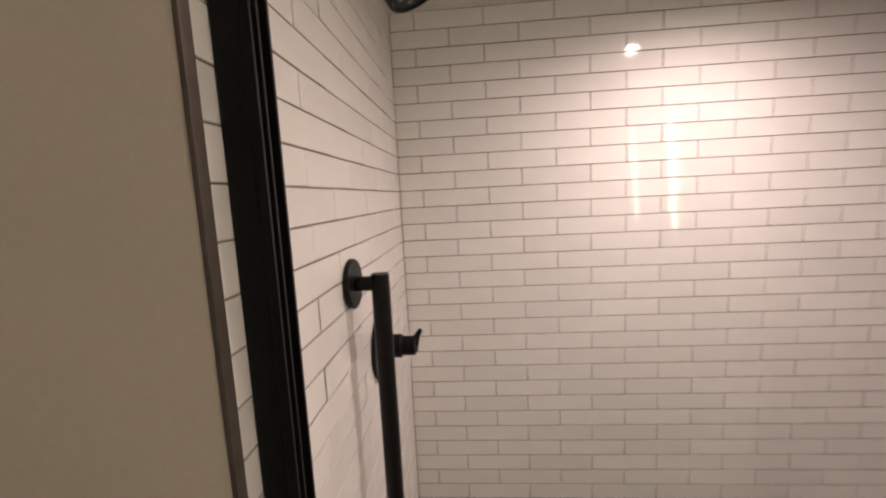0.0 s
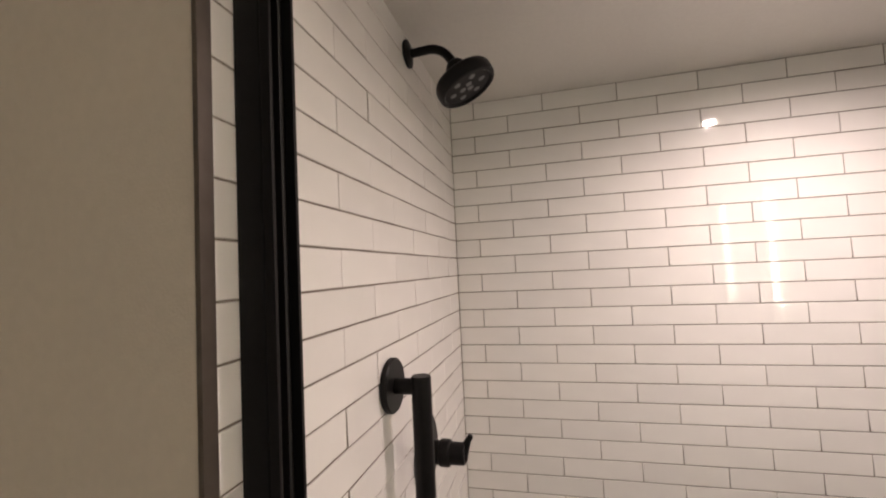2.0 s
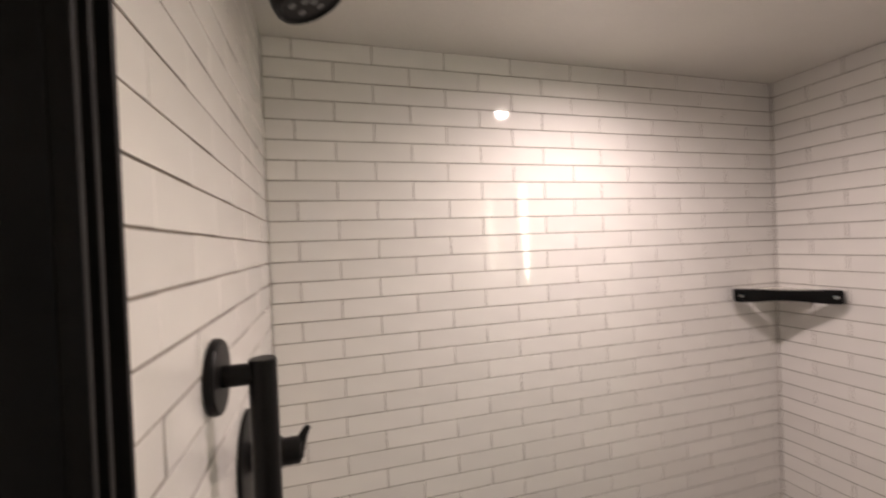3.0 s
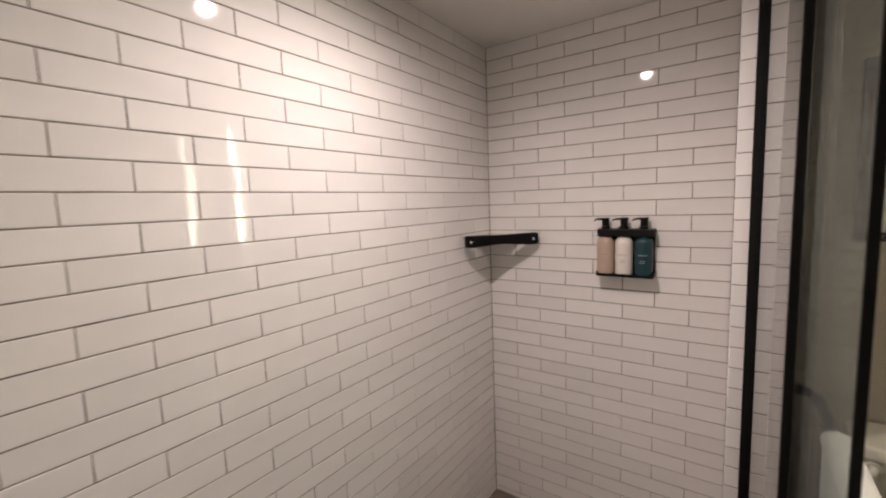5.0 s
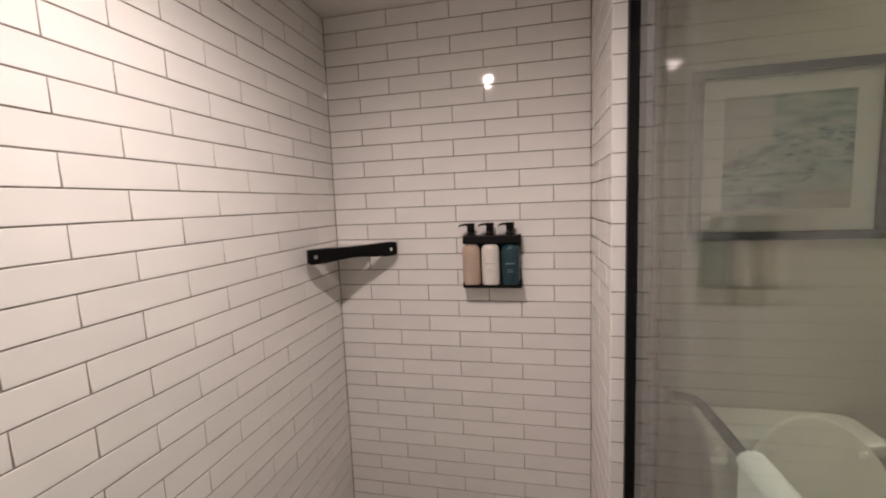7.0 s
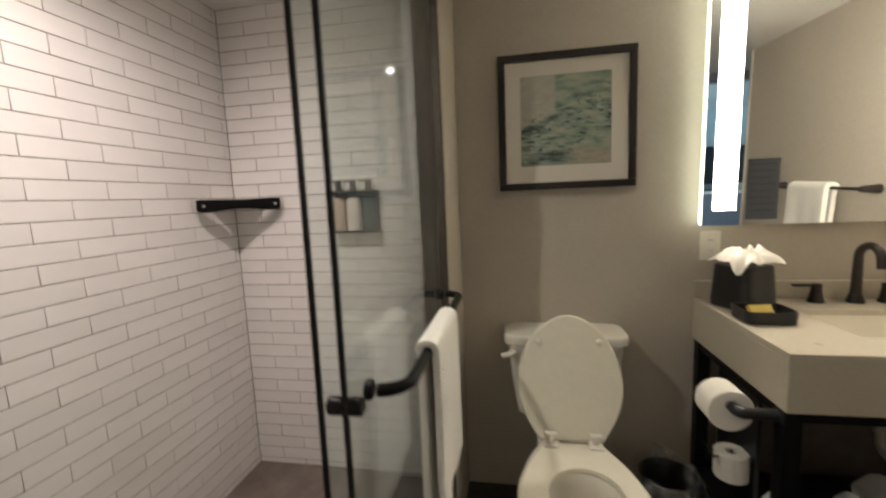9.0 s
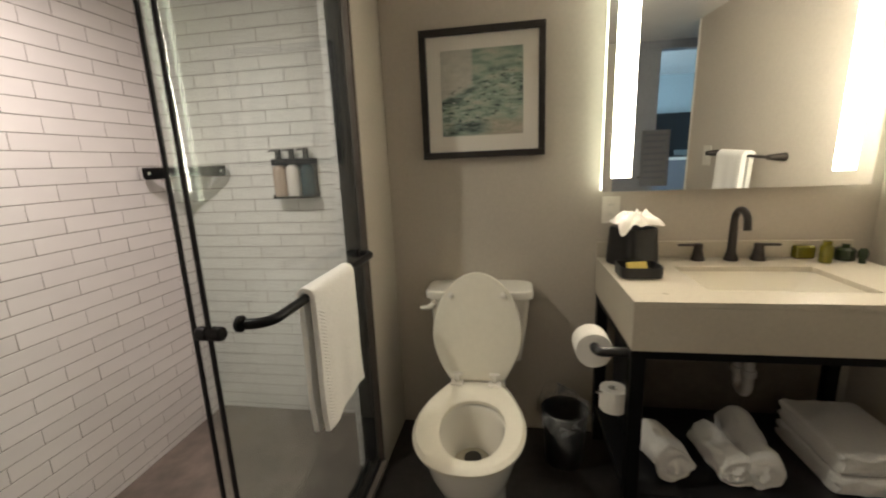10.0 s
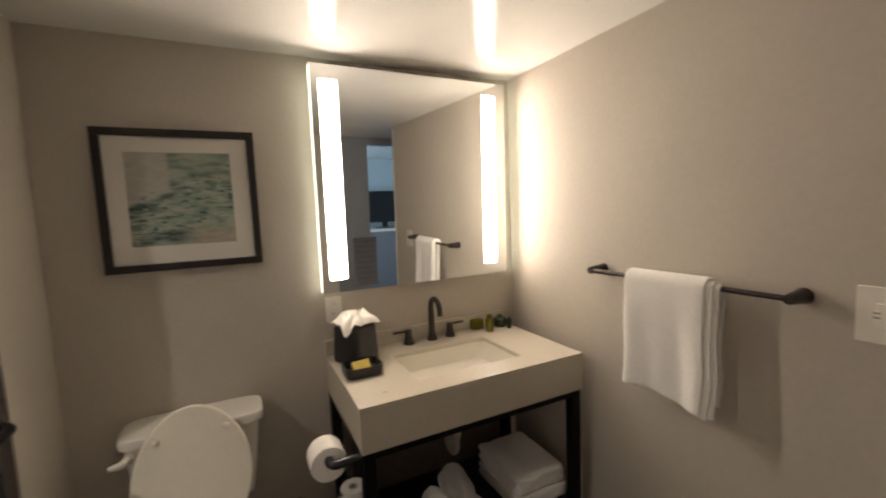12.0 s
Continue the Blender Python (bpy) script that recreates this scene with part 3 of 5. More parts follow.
def dispenser_rack():
    r = thing("dispenser_rack", "black wall bracket holding three pump bottles", "soap rack", place=(E, 1.035, 1.21))
    part("top_bracket", box_bm(E - 0.062, E - 0.001, 0.911, 1.137, 1.4, 1.432, 0.004), M["black"], r)
    part("back_plate", box_bm(E - 0.006, E - 0.001, 0.915, 1.133, 1.236, 1.403, 0.002), M["black"], r)
    part("bottom_ledge", box_bm(E - 0.072, E - 0.001, 0.911, 1.137, 1.2315, 1.2375, 0.002), M["black"], r)
    for y in (0.9095, 1.1345):
        part("end_tab", box_bm(E - 0.070, E - 0.001, y, y + 0.004, 1.2378, 1.2500, 0.0015), M["black"], r)
    part("bottom_lip", box_bm(E - 0.075, E - 0.0715, 0.911, 1.137, 1.2285, 1.2405, 0.0012), M["black"], r)
    for k, (y, mat, words) in enumerate(((1.107, "beige_bottle", "beige pump bottle in the wall rack"), (1.031, "white_bottle", "white pump bottle in the wall rack"), (0.953, "teal_bottle", "dark teal pump bottle in the wall rack"))):
        b = thing("pump_bottle", words, "bottle", group="pump bottles", place=(E - 0.036, y, 1.225))
        x = E - 0.0365
        part("body", turned([(0.01, 1.2378), (0.0330, 1.2378), (0.0358, 1.241), (0.0360, 1.366), (0.0344, 1.380), (0.029, 1.391), (0.019, 1.398), (0.015, 1.40)], 32, m=Matrix.Translation((x, y, 0))), M[mat], b)
        part("collar", turned([(0.004, 1.40), (0.0165, 1.40), (0.0165, 1.441), (0.0155, 1.443), (0.006, 1.445)], 20, m=Matrix.Translation((x, y, 0))), M["black"], b)
        pump = part("pump", turned([(0.004, 1.444), (0.0135, 1.4455), (0.0145, 1.448), (0.0150, 1.470), (0.0165, 1.473), (0.0165, 1.478), (0.0145, 1.480), (0.002, 1.4805)], 20, m=Matrix.Translation((x, y, 0))), M["black"], b)
        part("spout", tube([(x, y, 1.4745), (x - 0.010, y + 0.024, 1.4755), (x - 0.014, y + 0.038, 1.4735), (x - 0.0155, y + 0.044, 1.467)], [0.0055, 0.0046, 0.0034, 0.0028], 10), M["black"], pump)
        for zl, wide, tall in ((1.3235, 30, 0.0022), (1.300, 16, 0.0014), (1.2915, 20, 0.0014)):
            bm = bmesh.new()
            for i in range(9):
                a0 = radians(180 - wide + wide / 4 * i)
                for zz in (zl - tall / 2, zl + tall / 2):
                    bm.verts.new((x + 0.0363 * math.cos(a0), y + 0.0363 * math.sin(a0), zz))
            bm.verts.ensure_lookup_table()
            for i in range(8):
                bm.faces.new([bm.verts[2 * i + q] for q in (0, 2, 3, 1)])
            part("label_line", bm, M["faint_print"] if k < 2 else M["pale_teal_print"], b, "thin printed line")


dispenser_rack()


def recessed_lamp():
    l = thing("recessed_lamp", "small round recessed lamp in the shower ceiling", "ceiling lamp", place=(1.082, 1.140, TOP))
    part("ring", turned([(0.030, TOP - 0.0005), (0.054, TOP - 0.0005), (0.054, TOP - 0.004), (0.048, TOP - 0.007), (0.032, TOP - 0.007), (0.030, TOP - 0.004)], 36, m=Matrix.Translation((1.082, 1.140, 0))), M["plastic"], l)
    part("lens", turned([(0.001, TOP - 0.0008), (0.0295, TOP - 0.0008), (0.0295, TOP - 0.003), (0.001, TOP - 0.003)], 32, m=Matrix.Translation((1.082, 1.140, 0))), M["lampglow"], l)


recessed_lamp()


# ---- art, toilet, bin ----
set_out_from(TOILET)


def framed_art():
    y0, y1, z0, z1, x = -0.228, 0.340, 1.378, 1.950, RE
    a = thing("framed_art", "abstract sea-green print with cream mat in a dark frame", "picture", place=(x, 0.056, z0))
    w = 0.030
    for n, b in (("frame_top", (y0, y1, z1 - w, z1)), ("frame_bottom", (y0, y1, z0, z0 + w)), ("frame_side", (y0, y0 + w, z0 + w, z1 - w)), ("frame_side", (y1 - w, y1, z0 + w, z1 - w))):
        part(n, box_bm(x - 0.036, x - 0.001, *b, 0.003), M["frame"], a)
    part("mat_board", box_bm(x - 0.020, x - 0.016, y0 + w - 0.002, y1 - w + 0.002, z0 + w - 0.002, z1 - w + 0.002), M["mat_board"], a, "cream mat board")
    part("print", box_bm(x - 0.0215, x - 0.0202, y0 + 0.098, y1 - 0.096, z0 + 0.102, z1 - 0.092), art_material(), a, "sea-green brushed abstract print")
    g = part("glazing", box_bm(x - 0.026, x - 0.024, y0 + w - 0.002, y1 - w + 0.002, z0 + w - 0.002, z1 - w + 0.002), M["glazing"], a, "clear picture glass")
    return g


def art_material():
    m = bpy.data.materials.new("sea_green_print")
    m.use_nodes = True
    nt = m.node_tree
    b = nt.nodes["Principled BSDF"]
    link = nt.links.new
    co, mp = nt.nodes.new("ShaderNodeTexCoord"), nt.nodes.new("ShaderNodeMapping")
    mp.inputs["Scale"].default_value = (1, 6, 20)
    link(co.outputs["Object"], mp.inputs[0])
    n1, n2, n3 = (nt.nodes.new("ShaderNodeTexNoise") for _ in range(3))
    for n, s, d in ((n1, 1.7, 8), (n2, 3.4, 6), (n3, 9.0, 4)):
        n.inputs["Scale"].default_value, n.inputs["Detail"].default_value = s, d
    link(mp.outputs[0], n1.inputs["Vector"])
    link(mp.outputs[0], n2.inputs["Vector"])
    link(co.outputs["Object"], n3.inputs["Vector"])

    def ramp(source, stops):
        r = nt.nodes.new("ShaderNodeValToRGB")
        e = r.color_ramp.elements
        e[0].position, e[0].color = stops[0][0], (*stops[0][1], 1)
        e[1].position, e[1].color = stops[-1][0], (*stops[-1][1], 1)
        for p, c in stops[1:-1]:
            e.new(p).color = (*c, 1)
        link(source, r.inputs[0])
        return r.outputs[0]

    def sums(a, b, factor, op="MULTIPLY_ADD"):
        k = nt.nodes.new("ShaderNodeMath")
        k.operation, k.inputs[1].default_value = op, factor
        link(a, k.inputs[0])
        if b is not None:
            link(b, k.inputs[2])
        return k.outputs[0]

    def edge(value, a, b):
        k = nt.nodes.new("ShaderNodeMapRange")
        k.inputs["From Min"].default_value, k.inputs["From Max"].default_value = a, b
        link(value, k.inputs["Value"])
        return k.outputs[0]

    def times(a, b):
        k = nt.nodes.new("ShaderNodeMath")
        k.operation = "MULTIPLY"
        link(a, k.inputs[0])
        link(b, k.inputs[1])
        return k.outputs[0]

    def over(under, top, mask):
        k = nt.nodes.new("ShaderNodeMix")
        k.data_type = "RGBA"
        link(mask, k.inputs[0])
        link(under, k.inputs[6])
        link(top, k.inputs[7])
        return k.outputs[2]

    sep = nt.nodes.new("ShaderNodeSeparateXYZ")
    link(co.outputs["Object"], sep.inputs[0])
    y, z = sep.outputs["Y"], sep.outputs["Z"]
    ragged = sums(n3.outputs[0], z, 0.10)
    sea = ramp(n1.outputs[0], ((0.28, (0.11, 0.16, 0.14)), (0.38, (0.21, 0.29, 0.24)), (0.47, (0.31, 0.40, 0.32)), (0.56, (0.41, 0.47, 0.38)), (0.68, (0.52, 0.52, 0.43))))
    tan = ramp(n2.outputs[0], ((0.35, (0.36, 0.36, 0.28)), (0.6, (0.52, 0.46, 0.37))))
    pale = ramp(n2.outputs[0], ((0.3, (0.47, 0.46, 0.40)), (0.7, (0.58, 0.56, 0.49))))
    dark = ramp(n1.outputs[0], ((0.38, (0.06, 0.085, 0.08)), (0.60, (0.28, 0.36, 0.31))))
    # tan sand low on one side, a pale block in the upper corner, dark strokes below it and near the foot
    low = times(edge(ragged, 0.235, 0.20), edge(y, 0.04, -0.05))
    colour = over(sea, tan, low)
    slope = sums(y, ragged, 0.45)
    strokes = times(times(edge(slope, 0.345, 0.365), edge(slope, 0.40, 0.38)), edge(y, -0.02, 0.03))
    colour = over(colour, dark, strokes)
    foot = times(times(edge(ragged, 0.155, 0.17), edge(ragged, 0.215, 0.195)), edge(y, -0.06, 0.02))
    colour = over(colour, dark, foot)
    colour = over(colour, pale, times(edge(slope, 0.385, 0.40), edge(y, 0.035, 0.05)))
    # short dry brush dashes, dark and pale, crowded round the middle
    fine = nt.nodes.new("ShaderNodeMapping")
    fine.inputs["Scale"].default_value = (1, 20, 75)
    link(co.outputs["Object"], fine.inputs[0])
    n4 = nt.nodes.new("ShaderNodeTexNoise")
    n4.inputs["Scale"].default_value, n4.inputs["Detail"].default_value = 1.25, 3
    link(fine.outputs[0], n4.inputs["Vector"])
    near = times(edge(slope, 0.45, 0.37), edge(slope, 0.17, 0.22))
    ink = ramp(n2.outputs[0], ((0.35, (0.035, 0.05, 0.055)), (0.65, (0.12, 0.17, 0.15))))
    chalk = ramp(n2.outputs[0], ((0.35, (0.42, 0.52, 0.47)), (0.65, (0.58, 0.60, 0.55))))
    colour = over(colour, ink, times(edge(n4.outputs[0], 0.575, 0.63), near))
    colour = over(colour, chalk, times(edge(n4.outputs[0], 0.40, 0.34), near))
    link(colour, b.inputs["Base Color"])
    b.inputs["Roughness"].default_value = 0.8
    return m


M["glazing"] = glass_material("picture_glass", (0.99, 0.99, 0.99), 1.25)
framed_art()


def oval(bm, cx, cy, z, back, front, half, n=48, power=2.0):
    """A ring of an egg outline: back and front reach along x, half its half width along y."""
    ring = []
    for i in range(n):
        a = 2 * math.pi * i / n
        c, s = math.cos(a), math.sin(a)
        rx = back if c > 0 else front
        ring.append(bm.verts.new((cx + rx * math.copysign(abs(c) ** (2 / power), c), cy + half * math.copysign(abs(s) ** (2 / power), s), z)))
    return ring


def loft(bm, rings, cap0=True, cap1=True):
    for a, b in zip(rings, rings[1:]):
        n = len(a)
        for i in range(n):
            bm.faces.new((a[i], a[(i + 1) % n], b[(i + 1) % n], b[i]))
    if cap0:
        bm.faces.new(rings[0][::-1])
    if cap1:
        bm.faces.new(rings[-1])
    return bm


def egg(bm, back, mid, front, h_back, h_max, cy, z, scale=1.0, power=2.2, n=22):
    """An egg-shaped ring along x, mirrored about cy: rounded towards front, tapering to h_back (or rounded, if 0) at back."""
    side = []
    for i in range(n + 1):
        u = i / n
        if h_back:
            x, h = back + (mid - back) * u, h_max - (h_max - h_back) * (1 - u) ** 1.8
        else:
            a = math.pi / 2 * (1 - u)
            x, h = mid + (back - mid) * math.sin(a) ** (2 / power), h_max * max(math.cos(a), 0.0) ** (2 / power)
        side.append((x, h))
    for i in range(1, n + 1):
        a = math.pi / 2 * i / n
        side.append((mid + (front - mid) * math.sin(a) ** (2 / power), h_max * max(math.cos(a), 0.0) ** (2 / power)))
    c = (back + front) / 2
    side = [(c + (x - c) * scale, max(h, 0.001) * scale) for x, h in side]
    return [bm.verts.new((x, cy + h, z)) for x, h in side] + [bm.verts.new((x, cy - h, z)) for x, h in reversed(side)]


def toilet():
    cy = 0.080
    t = thing("toilet", "white two-piece porcelain toilet with its lid raised", "toilet", place=(1.8, cy, -0.062))
    # bowl: outer body, rim and hollow, in one mesh
    bm = bmesh.new()
    cx = 1.52
    rings = [oval(bm, 1.64, cy, -0.062, 0.28, 0.235, 0.130, power=2.6), oval(bm, 1.64, cy, 0.03, 0.28, 0.240, 0.133, power=2.6), oval(bm, 1.62, cy, 0.12, 0.28, 0.245, 0.140, power=2.4),
             oval(bm, 1.58, cy, 0.22, 0.32, 0.28, 0.160), oval(bm, 1.54, cy, 0.31, 0.34, 0.298, 0.178), oval(bm, cx, cy, 0.37, 0.33, 0.29, 0.186), oval(bm, cx, cy, 0.398, 0.33, 0.295, 0.190),
             oval(bm, cx, cy, 0.405, 0.325, 0.288, 0.184), oval(bm, 1.46, cy, 0.404, 0.155, 0.20, 0.128), oval(bm, 1.46, cy, 0.392, 0.150, 0.195, 0.124), oval(bm, 1.46, cy, 0.36, 0.155, 0.19, 0.128),
             oval(bm, 1.47, cy, 0.30, 0.145, 0.165, 0.115), oval(bm, 1.49, cy, 0.23, 0.115, 0.115, 0.085), oval(bm, 1.51, cy, 0.185, 0.07, 0.07, 0.055), oval(bm, 1.515, cy, 0.15, 0.05, 0.05, 0.04)]
    loft(bm, rings)
    bowl = part("bowl", bm, M["porcelain"], t)
    bm = bmesh.new()
    loft(bm, [oval(bm, 1.50, cy, 0.224, 0.095, 0.10, 0.076), oval(bm, 1.50, cy, 0.2245, 0.094, 0.099, 0.075)])
    part("water", bm, M["water"], bowl, "shallow water in the bowl")
    bm = bmesh.new()
    loft(bm, [oval(bm, 1.535, cy, 0.2248, 0.040, 0.042, 0.034), oval(bm, 1.535, cy, 0.2252, 0.039, 0.041, 0.033)])
    part("drain_opening", bm, M["drain"], bowl, "dark drain opening")
    part("tank_shelf", box_bm(1.80, 2.13, cy - 0.125, cy + 0.125, 0.26, 0.408, 0.03, 4), M["porcelain"], t)
    # tank, tapering downward, and its lid
    bm = bmesh.new()
    n = 40
    tx = 2.045
    loft(bm, [oval(bm, tx, cy, z, dx, dx, dy, n, 6.0) for z, dx, dy in ((0.41, 0.075, 0.19), (0.42, 0.085, 0.20), (0.57, 0.093, 0.222), (0.729, 0.098, 0.238))])
    part("tank", bm, M["porcelain"], t)
    bm = bmesh.new()
    loft(bm, [oval(bm, tx, cy, z, dx, dx, dy, n, 6.0) for z, dx, dy in ((0.730, 0.100, 0.241), (0.734, 0.107, 0.253), (0.758, 0.108, 0.256), (0.769, 0.104, 0.252), (0.774, 0.094, 0.240))])
    part("tank_lid", bm, M["porcelain"], t)
    lever = part("flush_lever", tube([(1.935, cy + 0.215, 0.707), (1.915, cy + 0.222, 0.707), (1.905, cy + 0.232, 0.706), (1.902, cy + 0.264, 0.704)], [0.013, 0.014, 0.013, 0.009], 14), M["plastic"], t, "white flush lever")
    part("pivot", turned([(0.002, 0), (0.020, 0), (0.020, 0.014), (0.002, 0.016)], 18, m=pose(1.955, cy + 0.212, 0.707, 0, -90, 0)), M["plastic"], lever)
    # seat ring
    bm = bmesh.new()
    outer, hole = (1.752, 1.46, 1.206, 0.108, 0.203, cy), (1.612, 1.46, 1.272, 0.0, 0.117, cy - 0.011)
    o0, o1, o2 = egg(bm, *outer, 0.410, 0.985), egg(bm, *outer, 0.423), egg(bm, *outer, 0.434, 0.94)
    i2, i1, i0 = egg(bm, *hole, 0.432, 1.10), egg(bm, *hole, 0.424, 1.0), egg(bm, *hole, 0.410, 1.0)
    loft(bm, [o0, o1, o2, i2, i1, i0, o0], False, False)
    part("seat", bm, M["seat"], t, "cream-white open-centre seat")
    # raised lid, leaning on the tank
    bm = bmesh.new()
    rings = []
    lean = pose(1.785, cy, 0.456, 0, 104, 0)
    for zz, sc in ((0.0, 0.95), (0.004, 0.985), (0.012, 1.0), (0.017, 0.985), (0.021, 0.94)):
        rings.append(egg(bm, 0.040, -0.165, -0.438, 0.118, 0.199, 0, zz, sc, 1.92))
    loft(bm, rings)
    bmesh.ops.transform(bm, matrix=lean, verts=bm.verts)
    lid = part("seat_lid", bm, M["seat"], t, "cream-white raised lid")
    for s in (-1, 1):
        part("bumper", turned([(0.002, 0), (0.013, 0), (0.011, 0.010), (0.002, 0.012)], 14, m=lean @ Matrix.Translation((-0.335, s * 0.116, -0.001)) @ pose(0, 0, 0, 180)), M["plastic"], lid)
        h = part("hinge", box_bm(1.704, 1.751, cy + s * 0.080 - 0.027, cy + s * 0.080 + 0.027, 0.430, 0.440, 0.004), M["plastic"], t, "white plastic hinge")
        part("hinge_post", box_bm(1.726, 1.744, cy + s * 0.080 - 0.010, cy + s * 0.080 + 0.010, 0.438, 0.474, 0.004), M["plastic"], h)
        part("hinge_cap", tube([(1.736, cy + s * 0.080 - 0.021, 0.470), (1.736, cy + s * 0.080 + 0.021, 0.470)], 0.009, 14), M["plastic"], h)


toilet()


def waste_bin():
    x, y = 1.93, -0.315
    b = thing("waste_bin", "small black bin with a clear plastic liner", "bin", place=(x, y, -0.062))
    part("body", turned([(0.075, -0.062), (0.085, -0.060), (0.105, 0.205), (0.109, 0.209), (0.105, 0.213), (0.101, 0.205), (0.082, -0.008), (0.001, -0.008)], 36, m=Matrix.Translation((x, y, 0))), M["leather"], b)
    rng = random.Random(5)
    bm = bmesh.new()
    rings = []
    n = 40
    for r, z, wob in ((0.094, 0.13, 0.004), (0.100, 0.213, 0.003), (0.112, 0.226, 0.007), (0.119, 0.80, 0.010), (0.121, 0.55, 0.014), (0.122, 0.25, 0.014), (0.126, 0.0, 0.016)):
        ring = []
        for i in range(n):
            a = 2 * math.pi * i / n
            hang = 0.030 + 0.150 * max(0.0, math.cos(a - 3.30)) ** 4 + 0.02 * max(0.0, math.cos(3 * a))
            stand = 0.070 * max(0.0, math.cos(a - 0.55)) ** 2
            h = z + (stand if r > 0.11 else 0.0) if r < 0.118 else 0.224 + stand * z - hang * (1 - z)
            fold = noise.noise(Vector((3.4 * math.cos(a), 3.4 * math.sin(a), r * 60)))
            rr = r + wob * 0.9 * fold + rng.uniform(-wob, wob) * 0.5
            ring.append(bm.verts.new((x + rr * math.cos(a), y + rr * math.sin(a), h + wob * (3.4 if 0.11 < r < 0.118 else 1.8) * fold + rng.uniform(-wob, wob) * 0.4)))
        rings.append(ring)
    loft(bm, rings, False, False)
    part("liner", bm, M["bag"], b, "clear crumpled bin liner")


waste_bin()


# ---- vanity ----
set_out_from(VANITY)
VX, VY0, VY1, VZ0, VZ1 = 1.503, -1.520, -0.461, 0.707, 0.882
BX0, BX1, BY0, BY1 = 1.625, 1.965, -1.262, -0.742


def vanity_counter():
    t = thing("vanity_counter", "beige quartz vanity top with deep apron and undermount sink", "countertop", place=(1.83, -1.0, VZ0))
    # top slab with the sink's opening, apron, one stone body
    bm = bmesh.new()
    xs, ys = (VX, BX0, BX1, RE - 0.001), (VY0, BY0, BY1, VY1)
    grid = {}
    for k, z in enumerate((VZ1 - 0.02, VZ1)):
        for i, x in enumerate(xs):
            for j, y in enumerate(ys):
                grid[i, j, k] = bm.verts.new((x, y, z))
    for i in range(3):
        for j in range(3):
            if (i, j) != (1, 1):
                bm.faces.new([grid[a, b, 1] for a, b in ((i, j), (i + 1, j), (i + 1, j + 1), (i, j + 1))])
                bm.faces.new([grid[a, b, 0] for a, b in ((i, j), (i, j + 1), (i + 1, j + 1), (i + 1, j))])
    for (a, b) in (((1, 1), (2, 1)), ((2, 1), (2, 2)), ((2, 2), (1, 2)), ((1, 2), (1, 1))):
        bm.faces.new((grid[*a, 0], grid[*b, 0], grid[*b, 1], grid[*a, 1]))
    rim = [(0, 0), (1, 0), (2, 0), (3, 0), (3, 1), (3, 2), (3, 3), (2, 3), (1, 3), (0, 3), (0, 2), (0, 1)]
    for a, b in zip(rim, rim[1:] + rim[:1]):
        bm.faces.new((grid[*a, 0], grid[*b, 0], grid[*b, 1], grid[*a, 1]))
    part("slab", bm, M["stone"], t)
    part("apron_front", box_bm(VX, VX + 0.02, VY0, VY1, VZ0, VZ1 - 0.0204, 0.0012), M["stone"], t)
    for y0 in (VY0, VY1 - 0.02):
        part("apron_side", box_bm(VX + 0.0204, RE - 0.001, y0, y0 + 0.02, VZ0, VZ1 - 0.0204, 0.0012), M["stone"], t)
    part("backsplash", box_bm(RE - 0.022, RE - 0.001, VY0, VY1, VZ1 + 0.0005, VZ1 + 0.075, 0.002), M["stone"], t)
    # basin
    bm = bmesh.new()
    rings = []
    cx, cy = (BX0 + BX1) / 2, (BY0 + BY1) / 2
    hx, hy = (BX1 - BX0) / 2 + 0.006, (BY1 - BY0) / 2 + 0.006
    for z, ax, ay in ((VZ1 - 0.022, hx + 0.012, hy + 0.012), (VZ1 - 0.0215, hx, hy), (VZ1 - 0.05, hx - 0.006, hy - 0.012), (VZ1 - 0.095, hx - 0.030, hy - 0.045), (VZ1 - 0.112, hx - 0.070, hy - 0.110), (VZ1 - 0.120, 0.03, 0.03)):
        rings.append(oval(bm, cx, cy, z, ax, ax, ay, 64, 9.0))
    loft(bm, rings, False, True)
    basin = part("basin", bm, M["basin"], t, "white rectangular undermount basin")
    part("drain", turned([(0.002, VZ1 - 0.120), (0.022, VZ1 - 0.120), (0.022, VZ1 - 0.117), (0.018, VZ1 - 0.116), (0.002, VZ1 - 0.116)], 24, m=Matrix.Translation((cx, cy, 0))), M["bronze"], basin)


